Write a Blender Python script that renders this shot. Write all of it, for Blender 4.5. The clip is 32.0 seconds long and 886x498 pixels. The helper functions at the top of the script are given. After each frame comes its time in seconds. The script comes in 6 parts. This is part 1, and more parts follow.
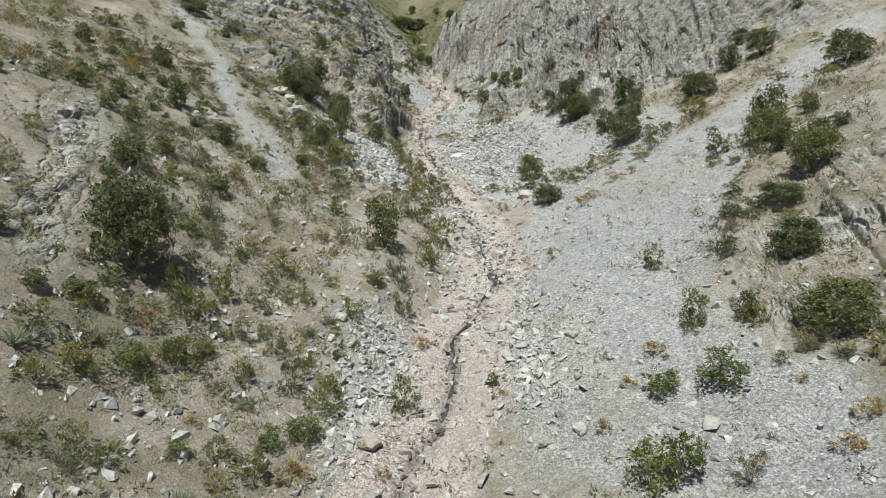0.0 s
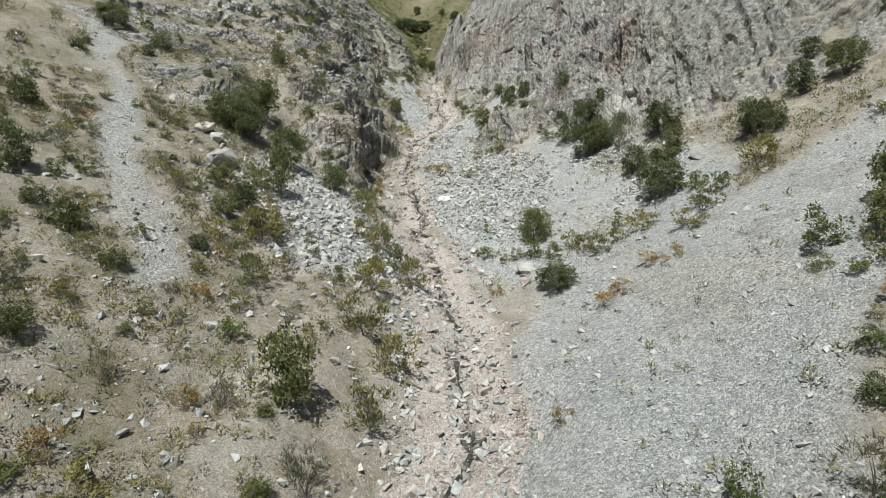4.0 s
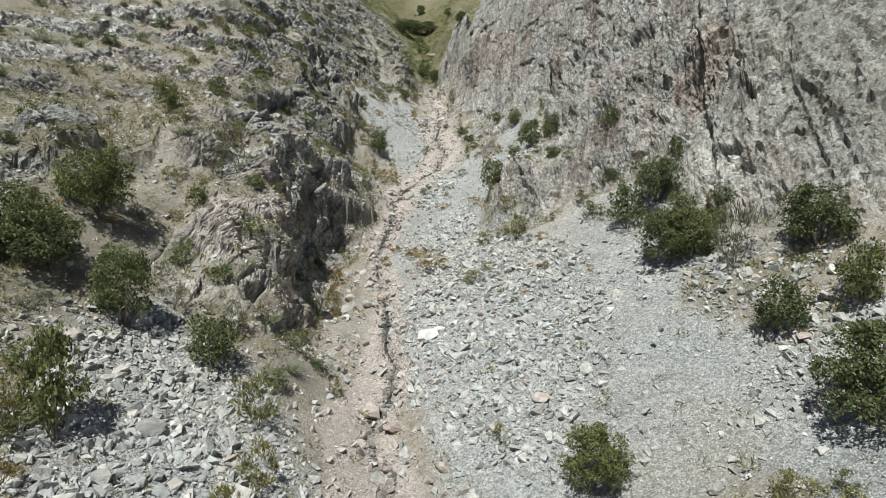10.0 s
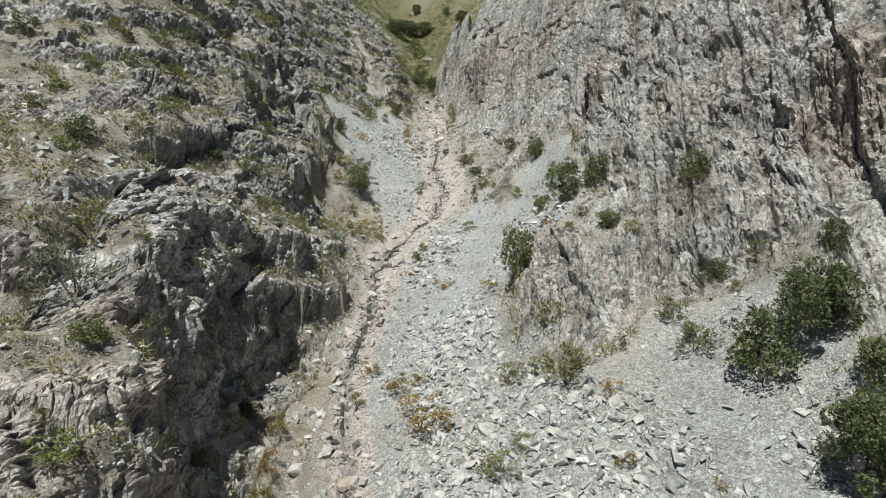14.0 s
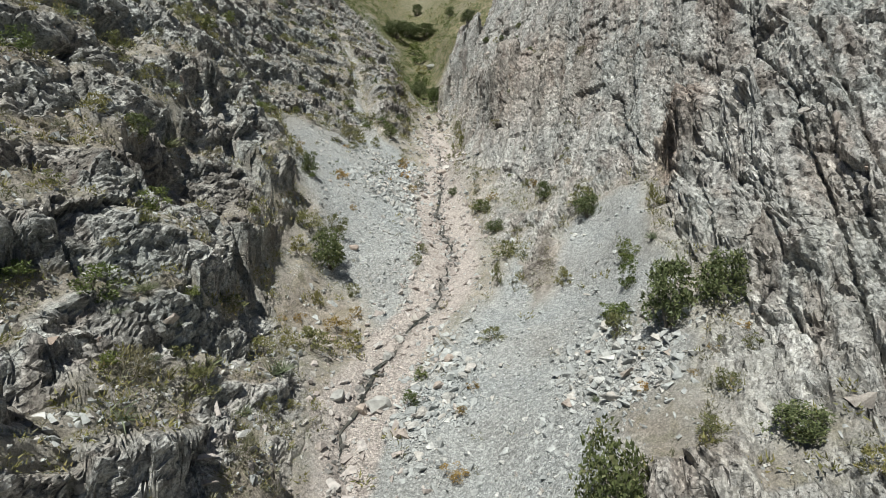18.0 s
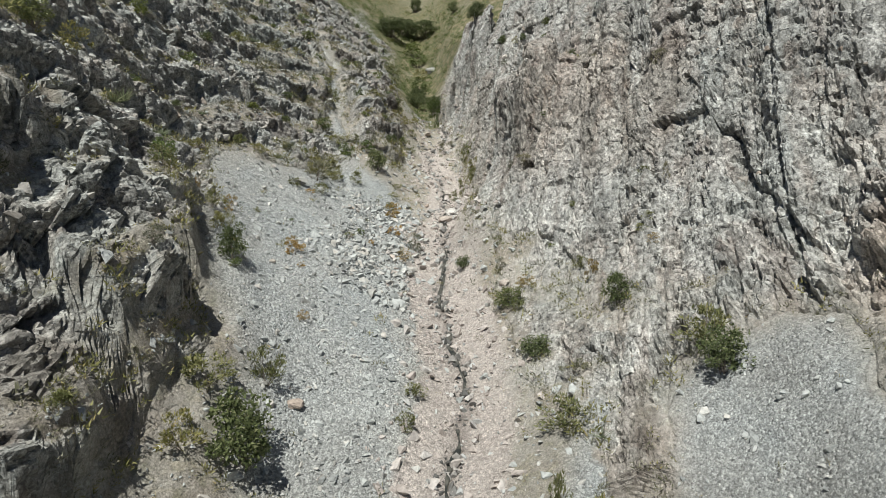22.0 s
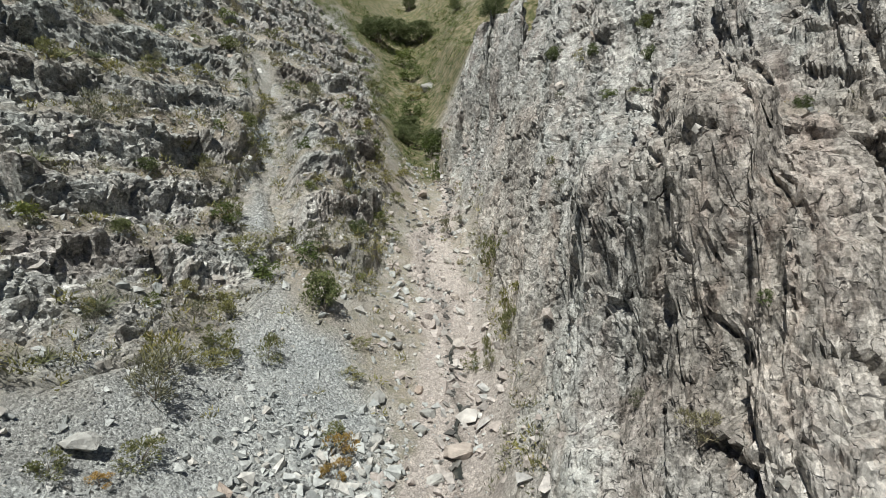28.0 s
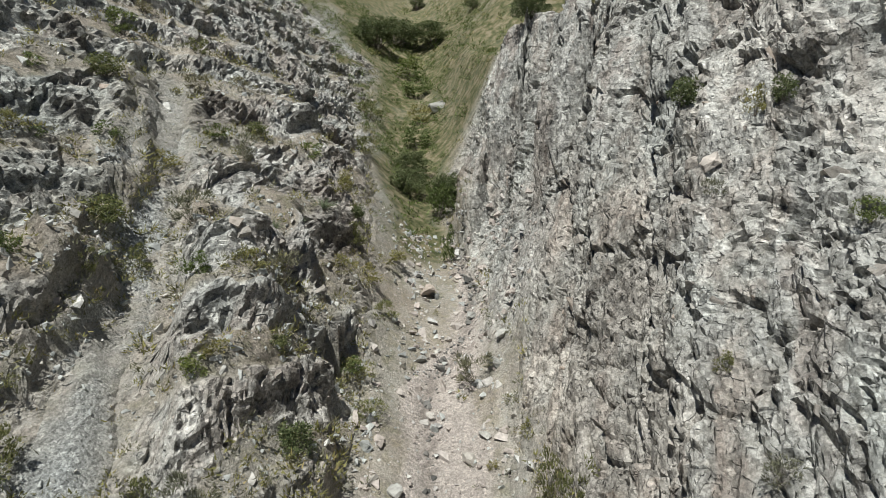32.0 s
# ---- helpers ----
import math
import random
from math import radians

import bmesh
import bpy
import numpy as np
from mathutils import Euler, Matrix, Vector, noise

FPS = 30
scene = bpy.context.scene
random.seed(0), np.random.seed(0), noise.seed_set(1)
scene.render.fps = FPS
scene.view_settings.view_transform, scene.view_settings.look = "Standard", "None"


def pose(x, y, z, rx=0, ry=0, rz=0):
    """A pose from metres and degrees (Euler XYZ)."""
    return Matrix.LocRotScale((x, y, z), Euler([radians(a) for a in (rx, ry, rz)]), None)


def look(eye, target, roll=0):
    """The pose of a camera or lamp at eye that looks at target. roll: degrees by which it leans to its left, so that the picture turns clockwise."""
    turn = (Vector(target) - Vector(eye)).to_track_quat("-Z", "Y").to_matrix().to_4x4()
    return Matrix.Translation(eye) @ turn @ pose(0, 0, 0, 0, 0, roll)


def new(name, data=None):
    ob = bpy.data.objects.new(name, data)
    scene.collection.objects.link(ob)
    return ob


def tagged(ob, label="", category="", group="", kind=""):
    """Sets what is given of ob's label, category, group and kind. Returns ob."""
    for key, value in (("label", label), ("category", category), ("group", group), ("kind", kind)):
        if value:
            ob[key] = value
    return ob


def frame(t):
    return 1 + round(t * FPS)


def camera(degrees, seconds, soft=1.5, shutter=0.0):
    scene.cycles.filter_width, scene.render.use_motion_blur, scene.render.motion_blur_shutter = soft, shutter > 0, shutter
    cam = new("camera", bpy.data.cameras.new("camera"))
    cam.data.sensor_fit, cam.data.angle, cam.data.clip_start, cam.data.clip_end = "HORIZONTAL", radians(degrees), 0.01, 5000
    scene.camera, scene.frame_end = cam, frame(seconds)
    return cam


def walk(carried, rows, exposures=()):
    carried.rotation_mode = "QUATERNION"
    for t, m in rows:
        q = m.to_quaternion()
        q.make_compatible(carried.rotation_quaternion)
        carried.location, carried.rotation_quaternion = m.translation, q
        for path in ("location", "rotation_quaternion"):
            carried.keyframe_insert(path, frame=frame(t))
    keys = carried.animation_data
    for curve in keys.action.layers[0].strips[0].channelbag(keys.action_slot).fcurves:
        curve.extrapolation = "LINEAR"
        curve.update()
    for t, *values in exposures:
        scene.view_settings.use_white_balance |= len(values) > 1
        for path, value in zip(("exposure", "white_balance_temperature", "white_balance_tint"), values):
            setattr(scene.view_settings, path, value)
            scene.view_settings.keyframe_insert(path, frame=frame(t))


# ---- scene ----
cam = camera(73.2, 32.0, soft=0.45)
METRES, EYE, TILT, LEAN, TURN = 120.0, 14.0, -11.0, 0.0, 0.0
ROWS = [
    (0.0, 0.0, 0.0, 0.0, 0.0, 0.0, -0.0),
    (0.5, 0.0039, 0.0118, 0.0059, 0.21, -0.03, 0.05),
    (1.0, 0.0084, 0.0235, 0.0116, 0.25, -0.04, 0.1),
    (1.5, 0.0124, 0.0355, 0.0175, 0.28, -0.08, 0.1),
    (2.0, 0.0156, 0.0483, 0.0234, 0.33, -0.1, 0.12),
    (2.5, 0.0178, 0.0614, 0.0292, 0.43, -0.11, 0.12),
    (3.0, 0.0194, 0.0746, 0.0346, 0.69, -0.09, 0.11),
    (3.5, 0.0204, 0.0878, 0.04, 1.23, -0.1, 0.09),
    (5.5, 0.0228, 0.1386, 0.0624, 1.68, -0.2, 0.15),
    (6.0, 0.0246, 0.1509, 0.0684, 1.7, -0.24, 0.18),
    (6.5, 0.0263, 0.1637, 0.0742, 2.34, -0.27, 0.19),
    (7.0, 0.0278, 0.177, 0.0803, 2.4, -0.32, 0.2),
    (7.5, 0.0287, 0.1906, 0.0861, 2.5, -0.34, 0.2),
    (8.0, 0.0293, 0.2044, 0.0917, 2.57, -0.36, 0.19),
    (8.5, 0.0295, 0.2184, 0.0973, 2.61, -0.39, 0.2),
    (9.0, 0.0295, 0.2325, 0.1027, 2.63, -0.37, 0.2),
    (9.5, 0.0291, 0.2465, 0.1082, 2.65, -0.36, 0.21),
    (10.0, 0.0286, 0.2604, 0.1137, 2.65, -0.36, 0.23),
    (10.5, 0.0281, 0.2744, 0.1192, 2.69, -0.34, 0.26),
    (11.0, 0.0274, 0.2884, 0.1248, 2.69, -0.33, 0.26),
    (11.5, 0.0266, 0.3027, 0.1304, 2.7, -0.34, 0.29),
    (12.0, 0.0258, 0.3171, 0.1361, 2.73, -0.36, 0.33),
    (12.5, 0.0248, 0.3318, 0.1416, 2.73, -0.35, 0.34),
    (13.0, 0.0238, 0.3468, 0.147, 2.73, -0.35, 0.35),
    (13.5, 0.0228, 0.3618, 0.1525, 2.63, -0.36, 0.37),
    (14.0, 0.0219, 0.3766, 0.1583, 2.42, -0.36, 0.39),
    (14.5, 0.0211, 0.3914, 0.164, 2.47, -0.36, 0.42),
    (16.5, 0.0176, 0.4514, 0.1851, 2.59, -0.15, 0.44),
    (17.0, 0.0165, 0.4665, 0.1907, 2.59, -0.14, 0.42),
    (17.5, 0.0155, 0.4818, 0.1962, 2.6, -0.15, 0.43),
    (18.0, 0.0145, 0.4971, 0.2016, 2.61, -0.16, 0.42),
    (18.5, 0.0136, 0.5125, 0.2069, 2.62, -0.15, 0.42),
    (19.0, 0.0125, 0.528, 0.2122, 2.6, -0.17, 0.4),
    (19.5, 0.0115, 0.5434, 0.2175, 2.62, -0.17, 0.42),
    (20.0, 0.0105, 0.5588, 0.2229, 2.61, -0.2, 0.41),
    (20.5, 0.0095, 0.5743, 0.2282, 2.62, -0.21, 0.4),
    (21.0, 0.0086, 0.5898, 0.2337, 2.61, -0.21, 0.39),
    (21.5, 0.0076, 0.6053, 0.2393, 2.62, -0.22, 0.39),
    (22.0, 0.0067, 0.6207, 0.2448, 2.62, -0.22, 0.39),
    (22.5, 0.0058, 0.6363, 0.2504, 2.6, -0.22, 0.37),
    (23.0, 0.0049, 0.6518, 0.2559, 2.61, -0.22, 0.37),
    (23.5, 0.004, 0.6673, 0.2613, 2.6, -0.19, 0.34),
    (24.0, 0.0032, 0.6828, 0.2668, 2.62, -0.18, 0.34),
    (24.5, 0.0023, 0.6982, 0.2726, 2.62, -0.2, 0.34),
    (25.0, 0.0015, 0.7138, 0.2785, 2.63, -0.19, 0.32),
    (25.5, 0.0007, 0.7293, 0.2843, 2.63, -0.16, 0.28),
    (27.5, -0.0046, 0.79, 0.3083, 2.22, -0.18, 0.27),
    (28.0, -0.0052, 0.8054, 0.3142, 2.24, -0.15, 0.25),
    (28.5, -0.0059, 0.8208, 0.3202, 2.26, -0.17, 0.24),
    (29.0, -0.0066, 0.8362, 0.3262, 2.24, -0.18, 0.19),
    (29.5, -0.0074, 0.8516, 0.3322, 2.31, -0.18, 0.2),
    (30.0, -0.0083, 0.8666, 0.3381, 2.5, -0.2, 0.2),
    (30.5, -0.0092, 0.8819, 0.344, 2.97, -0.19, 0.18),
    (31.0, -0.01, 0.8972, 0.3501, 3.1, -0.21, 0.17),
    (31.5, -0.0108, 0.9127, 0.3563, 3.15, -0.22, 0.2),
    (32.0, -0.0115, 0.9272, 0.362, 3.38, -0.22, 0.22),
]
walk(cam, [(t, pose(0, 0, EYE, TILT, LEAN, TURN) @ pose(METRES * x, METRES * y, METRES * z, 90 + pitch, roll, yaw)) for t, x, y, z, yaw, pitch, roll in ROWS])

# ---- world, sun, exposure ----
SUN_AZ, SUN_EL = 250.0, 66.0          # degrees: the way to the sun, turned from +x towards +y, and its height
SUN_WAY = Vector((math.cos(radians(SUN_AZ)) * math.cos(radians(SUN_EL)), math.sin(radians(SUN_AZ)) * math.cos(radians(SUN_EL)), math.sin(radians(SUN_EL))))
world = bpy.data.worlds.new("sky")
scene.world = world
world.use_nodes = True
wt = world.node_tree
sky = wt.nodes.new("ShaderNodeTexSky")
sky.sky_type, sky.sun_disc = "NISHITA", False
sky.sun_elevation, sky.sun_rotation = radians(SUN_EL), math.atan2(SUN_WAY.x, SUN_WAY.y)
sky.altitude = 1800
wt.nodes["Background"].inputs["Strength"].default_value = 0.04
wt.links.new(sky.outputs[0], wt.nodes["Background"].inputs["Color"])
lamp = bpy.data.lights.new("sun", "SUN")
lamp.energy, lamp.angle, lamp.color = 5.0, radians(0.53), (1.0, 1.0, 0.94)
new("sun", lamp).matrix_world = look(SUN_WAY * 200, (0, 0, 0))
scene.view_settings.exposure = 0.2

# ---- the shape of the ravine, in metres ----
# stations along the valley, the stream bed's place and height there, and the banks' heights over the bed
# at 2.5, 5, 8.5, 13.5 and 22 m from it, on either side
YS = np.array([10, 20, 30, 40, 50, 58, 66, 74, 82, 90, 98, 106, 114, 122, 130, 138, 148, 165, 190, 240.0])
BEDX = np.array([-1.6, -0.3, 1.9, 2.6, 0.9, -0.4, -2.0, -3.1, -2.9, -1.8, 0.6, -0.3, -0.8, -1.3, -2.1, -2.8, -2.6, -5.5, -8.5, -14.0])
BEDZ = np.array([1.6, 3.4, 5.22, 6.9, 8.56, 9.93, 11.4, 13.0, 14.6, 16.41, 18.1, 19.65, 21.08, 22.65, 24.4, 26.0, 28.6, 33.5, 43.0, 66.0])
BANK = np.array([0, 2.5, 5, 8.5, 13.5, 22.0])
LEFT = np.array([
    (0.6, 1.2, 3.2, 7.4, 12.9), (0.3, 1.2, 2.3, 6.9, 11.9), (0.1, 2.5, 2.9, 5.7, 11.0), (1.3, 2.8, 4.0, 6.3, 10.3),
    (1.9, 3.0, 4.7, 7.8, 12.3), (0.3, 4.0, 4.8, 10.4, 13.9), (0.5, 6.8, 10.4, 10.5, 16.1), (2.8, 7.1, 12.3, 13.3, 18.1),
    (1.9, 7.0, 10.9, 17.5, 20.1), (0.1, 0.4, 8.0, 16.5, 21.9), (1.3, 1.8, 5.0, 14.2, 23.9), (1.3, 2.7, 4.0, 8.4, 25.0),
    (1.1, 2.3, 4.5, 8.0, 24.0), (0.5, 2.1, 3.5, 9.9, 21.6), (1.1, 4.1, 5.3, 10.9, 19.8), (1.3, 6.4, 7.5, 12.6, 20.5),
    (1.1, 4.3, 8.8, 12.3, 21.5), (0.6, 2.8, 6.5, 12.0, 22.0), (1.0, 3.0, 6.0, 10.0, 17.0), (1.0, 2.0, 4.0, 7.0, 11.0)])
RIGHT = np.array([
    (0.7, 1.5, 2.3, 3.8, 10.9), (0.8, 2.2, 2.7, 4.7, 11.3), (0.8, 2.7, 3.7, 6.8, 11.1), (0.5, 1.5, 3.5, 6.5, 10.0),
    (0.4, 0.9, 1.9, 4.0, 9.2), (1.3, 1.9, 2.5, 4.6, 9.5), (1.3, 1.6, 3.1, 3.7, 10.2), (0.7, 1.0, 3.8, 5.6, 11.3),
    (0.5, 0.8, 2.9, 7.0, 14.3), (0.6, 1.3, 2.2, 9.7, 16.8), (1.1, 2.7, 5.5, 8.3, 20.7), (1.5, 1.8, 6.0, 15.1, 25.9),
    (4.0, 9.5, 10.8, 19.0, 31.8), (2.3, 8.0, 10.9, 21.6, 38.1), (0.3, 8.3, 11.8, 20.0, 34.0), (1.0, 9.2, 15.0, 23.0, 36.0),
    (1.8, 9.1, 16.0, 24.0, 38.0), (2.4, 8.0, 12.0, 16.0, 26.0), (1.5, 4.0, 7.0, 11.0, 17.0), (1.0, 2.0, 4.0, 7.0, 11.0)])
# crags standing out of the slopes, and hollows: x, y, half width, half length, turn in degrees, height
CRAGS = [
    (-8.3, 70, 1.25, 4.5, 0, 1.0), (-5.35, 69, 1.65, 5.0, 0, -1.8), (-9.6, 95.8, 1.2, 2.6, 15, 0.9), (20.4, 75, 2.3, 5.0, 0, 2.0),
    (12.6, 90.5, 1.2, 2.4, 0, 1.0), (5.8, 115.5, 1.3, 3.5, 0, 0.9), (0.5, 127, 1.3, 9.0, 0, -0.6), (-9.0, 136.5, 1.6, 4.0, 10, 0.8),
    (7.7, 110, 1.0, 1.6, 0, -1.2), (8.0, 77, 3.2, 2.6, -20, 0.8), (-7.0, 63.0, 1.6, 1.6, 0, -0.5), (-15, 60, 1.4, 2.0, 20, 0.9), (4.3, 134, 0.9, 3.0, 0, 1.0), (-12.2, 131.3, 1.0, 2.0, 0, 0.9),
    (0.4, 153.5, 1.0, 3.0, 0, 2.6), (2.4, 156, 1.0, 3.0, 0, 2.2), (-12, 136.5, 0.8, 9.5, 21.7, -0.5), (2.0, 143.2, 1.1, 2.2, 0, 3.2), (-1.5, 151.5, 1.0, 2.4, 0, 2.4), (4.4, 117.5, 1.6, 3.2, 8, 1.6),
    (9.6, 112, 0.8, 2.5, -8, -1.6), (11.6, 103.5, 0.7, 2.2, -8, -1.3), (-6.4, 76.5, 0.7, 1.8, 0, 1.0)]
# bluffs with sloping fronts: x, y, half width, half length, height
MOUNDS = [(-7.3, 61.2, 2.4, 4.0, 2.2), (-11.5, 66.0, 2.2, 3.0, 1.2), (6.2, 73.5, 1.8, 3.2, 1.0), (-9.5, 84, 2.5, 4.0, 1.3), (-8.0, 132.5, 1.6, 3.5, 1.2)]

# scarps: how far they draw the slope together, the side that stands higher (1: left of the line), and the line in plan
SCARPS = [
    (2.6, 1, ((-5.7, 58.8), (-5.3, 60.8), (-6.1, 63.4), (-6.9, 66), (-7.1, 70), (-6.5, 73.6), (-5.1, 75.8), (-4.2, 78), (-4.4, 81))),
    (1.6, 1, ((-7.0, 81.6), (-7.6, 83), (-7.9, 86), (-8.5, 90), (-8.5, 94), (-8.7, 98.6), (-10.8, 102.5))),
    (1.8, 1, ((-10.6, 83), (-11.2, 87), (-12.2, 93), (-12.4, 98))),
    (1.8, 1, ((-16.5, 55.8), (-14.4, 58.4), (-12.8, 62.3), (-12.9, 66), (-13.6, 70))),
    (1.6, 1, ((-10.6, 72), (-10.4, 76), (-9.4, 80))),
    (1.3, 1, ((-11.0, 128), (-11.7, 132), (-12.7, 137), (-14.8, 143))),
    (1.3, 1, ((-5.6, 128.4), (-4.9, 131), (-5.7, 134.4), (-6.4, 138))),
    (2.2, -1, ((13.6, 99), (11.9, 96.5), (11.5, 93), (11.5, 90.6), (12.4, 88.4), (13.6, 86.6))),
    (1.5, -1, ((10.2, 87), (10.5, 84), (10.9, 81.4), (12.6, 79.4))),
    (1.9, -1, ((2.9, 123), (2.9, 119), (3.2, 116), (4.2, 113.6), (5.6, 112.2))),
    (1.6, -1, ((15.6, 79), (16.8, 76.4), (18.2, 73.6), (20.6, 72))),
    (1.4, -1, ((4.9, 77.5), (4.7, 75), (5.6, 72.6), (7.6, 71)))]


def fade(a, b, v):
    t = np.clip((v - a) / (b - a), 0, 1)
    return t * t * (3 - 2 * t)


def lattice(ix, iy, iz, seed):
    h = (ix.astype(np.int64) * 374761393 + iy.astype(np.int64) * 668265263 + iz.astype(np.int64) * 2147483647 + seed * 144269) & 0xFFFFFFFF
    h = ((h ^ (h >> 13)) * 1274126177) & 0xFFFFFFFF
    h = ((h ^ (h >> 16)) * 2246822519) & 0xFFFFFFFF
    return ((h ^ (h >> 15)) & 0xFFFFFF) / float(0x1000000)


def smooth_noise(x, y, size, seed):
    """Value noise, -1 to 1."""
    u, v = x / size, y / size
    i, j = np.floor(u), np.floor(v)
    f, g = u - i, v - j
    f, g = f * f * (3 - 2 * f), g * g * (3 - 2 * g)
    o = np.zeros_like(i)
    a, b = lattice(i, j, o, seed), lattice(i + 1, j, o, seed)
    c, d = lattice(i, j + 1, o, seed), lattice(i + 1, j + 1, o, seed)
    return 2 * ((a * (1 - f) + b * f) * (1 - g) + (c * (1 - f) + d * f) * g) - 1


def rough(x, y, size, seed, octaves=4):
    total, amount = 0, 1.0
    for k in range(octaves):
        total = total + amount * smooth_noise(x + 17.3 * k, y - 9.1 * k, size / 2 ** k, seed + k)
        amount *= 0.5
    return total / 1.9


def bed(y):
    past = np.maximum(y - YS[-1], 0)
    before = np.minimum(y - YS[0], 0)
    return np.interp(y, YS, BEDX) - 0.08 * past, np.interp(y, YS, BEDZ) + 0.18 * before + 0.5 * past


def bank_height(x, y):
    """The valley's large form: the bed and its banks, station to station."""
    x, y = np.asarray(x, float), np.asarray(y, float)
    bx, bz = bed(y)
    d = np.abs(x - bx)
    j = np.clip(np.searchsorted(YS, y) - 1, 0, len(YS) - 2)
    f = np.clip((y - YS[j]) / (YS[j + 1] - YS[j]), 0, 1)
    k = np.clip(np.searchsorted(BANK, d) - 1, 0, len(BANK) - 2)
    g = (d - BANK[k]) / (BANK[k + 1] - BANK[k])
    g = np.minimum(g, 1)
    out = 0
    for side, table in ((-1, LEFT), (1, RIGHT)):
        t = np.concatenate([np.zeros((len(YS), 1)), table], 1)
        h = (1 - f) * ((1 - g) * t[j, k] + g * t[j, k + 1]) + f * ((1 - g) * t[j + 1, k] + g * t[j + 1, k + 1])
        last = np.clip((t[:, -1] - t[:, -2]) / (BANK[-1] - BANK[-2]), 0.5, 1.0)
        s = (1 - f) * last[j] + f * last[j + 1]
        far = np.maximum(d - BANK[-1], 0)
        h = h + s * 40 * (1 - np.exp(-far / 40))
        out = np.where(np.sign(x - bx) == side, h, out)
    return bz + out


def soften(grid, sigma):
    """A Gaussian blur of a grid; sigma in cells, by axis."""
    for axis, s in enumerate(sigma):
        n = int(3 * s) + 1
        k = np.exp(-0.5 * (np.arange(-n, n + 1) / s) ** 2)
        padded = np.pad(grid, [(n, n) if i == axis else (0, 0) for i in range(2)], "edge")
        grid = np.apply_along_axis(lambda v: np.convolve(v, k / k.sum(), "valid"), axis, padded)
    return grid


def sample(grid, x, y, x0, y0, step):
    u = np.clip((x - x0) / step, 0, grid.shape[1] - 1.001)
    v = np.clip((y - y0) / step, 0, grid.shape[0] - 1.001)
    i, j = u.astype(int), v.astype(int)
    f, g = u - i, v - j
    return (grid[j, i] * (1 - f) + grid[j, i + 1] * f) * (1 - g) + (grid[j + 1, i] * (1 - f) + grid[j + 1, i + 1] * f) * g


gx, gy = np.meshgrid(np.arange(-170, 170.1, 0.5), np.arange(-45, 440.1, 0.5))
FORM = soften(bank_height(gx, gy), (2.6, 1.5))
# the saddle in the right wall's ridge at the head of the gully
saddle = fade(139, 145, gy) * fade(182, 172, gy) * fade(1.8, -0.4, gx + 1.4 - 0.18 * (gy - 117.5)) * fade(0.0, 1.0, gx - bed(gy)[0])
FORM = FORM - saddle * np.maximum(FORM - 38.4 - 0.13 * (gy - 143), 0)

# the stream's line, y and x, and how far the pale pink silt reaches to either side of it
STREAM = np.array([(-30, -3.2), (10, -1.8), (17.5, -1.1), (20.7, -.2), (24.5, .4), (29.2, 1.6), (33.4, 3.2), (39.5, 2.7), (44, 2.1), (48, 1.5), (51.5, .3), (54.5, -.5),
                   (57.5, -.1), (63, -1.2), (67, -2.1), (72, -2.9), (76, -3.1), (82, -2.9), (88, -2.5), (93, -.4), (99, .8), (104, 0), (108, -.6), (113, -.7),
                   (120, -1.1), (126, -1.5), (131, -2.2), (137, -3), (142, -2), (145, -1.9), (152, -3.2), (162, -5.0), (190, -8.5), (240, -14), (440, -30)])
SILT = np.array([(10, 2.0, 2.4), (30, 2.0, 2.4), (42, 2.2, 2.0), (52, 2.2, 1.3), (58, 1.6, 0.8), (66, .5, 1.0), (78, .8, 1.0), (86, 1.3, 1.7), (100, 1.6, 1.9), (116, 1.7, 2.2), (132, .9, 2.0), (146, .4, 1.0), (152, 0.1, 0.1)])


def stream_side(x, y):
    """Metres from the stream's line, to its right positive."""
    return x - np.interp(y, STREAM[:, 0], STREAM[:, 1]) - 0.35 * smooth_noise(y, 0 * y, 2.6, 31) - 0.15 * smooth_noise(y, 0 * y, 0.9, 32)


def silt(x, y):
    s = stream_side(x, y) + 0.35 * rough(x, y, 1.6, 33)
    reach = np.where(s < 0, np.interp(y, SILT[:, 0], SILT[:, 1]), np.interp(y, SILT[:, 0], SILT[:, 2]))
    return fade(1.12, 0.9, np.abs(s) / np.maximum(reach, 0.05)) * (reach > 0.15)


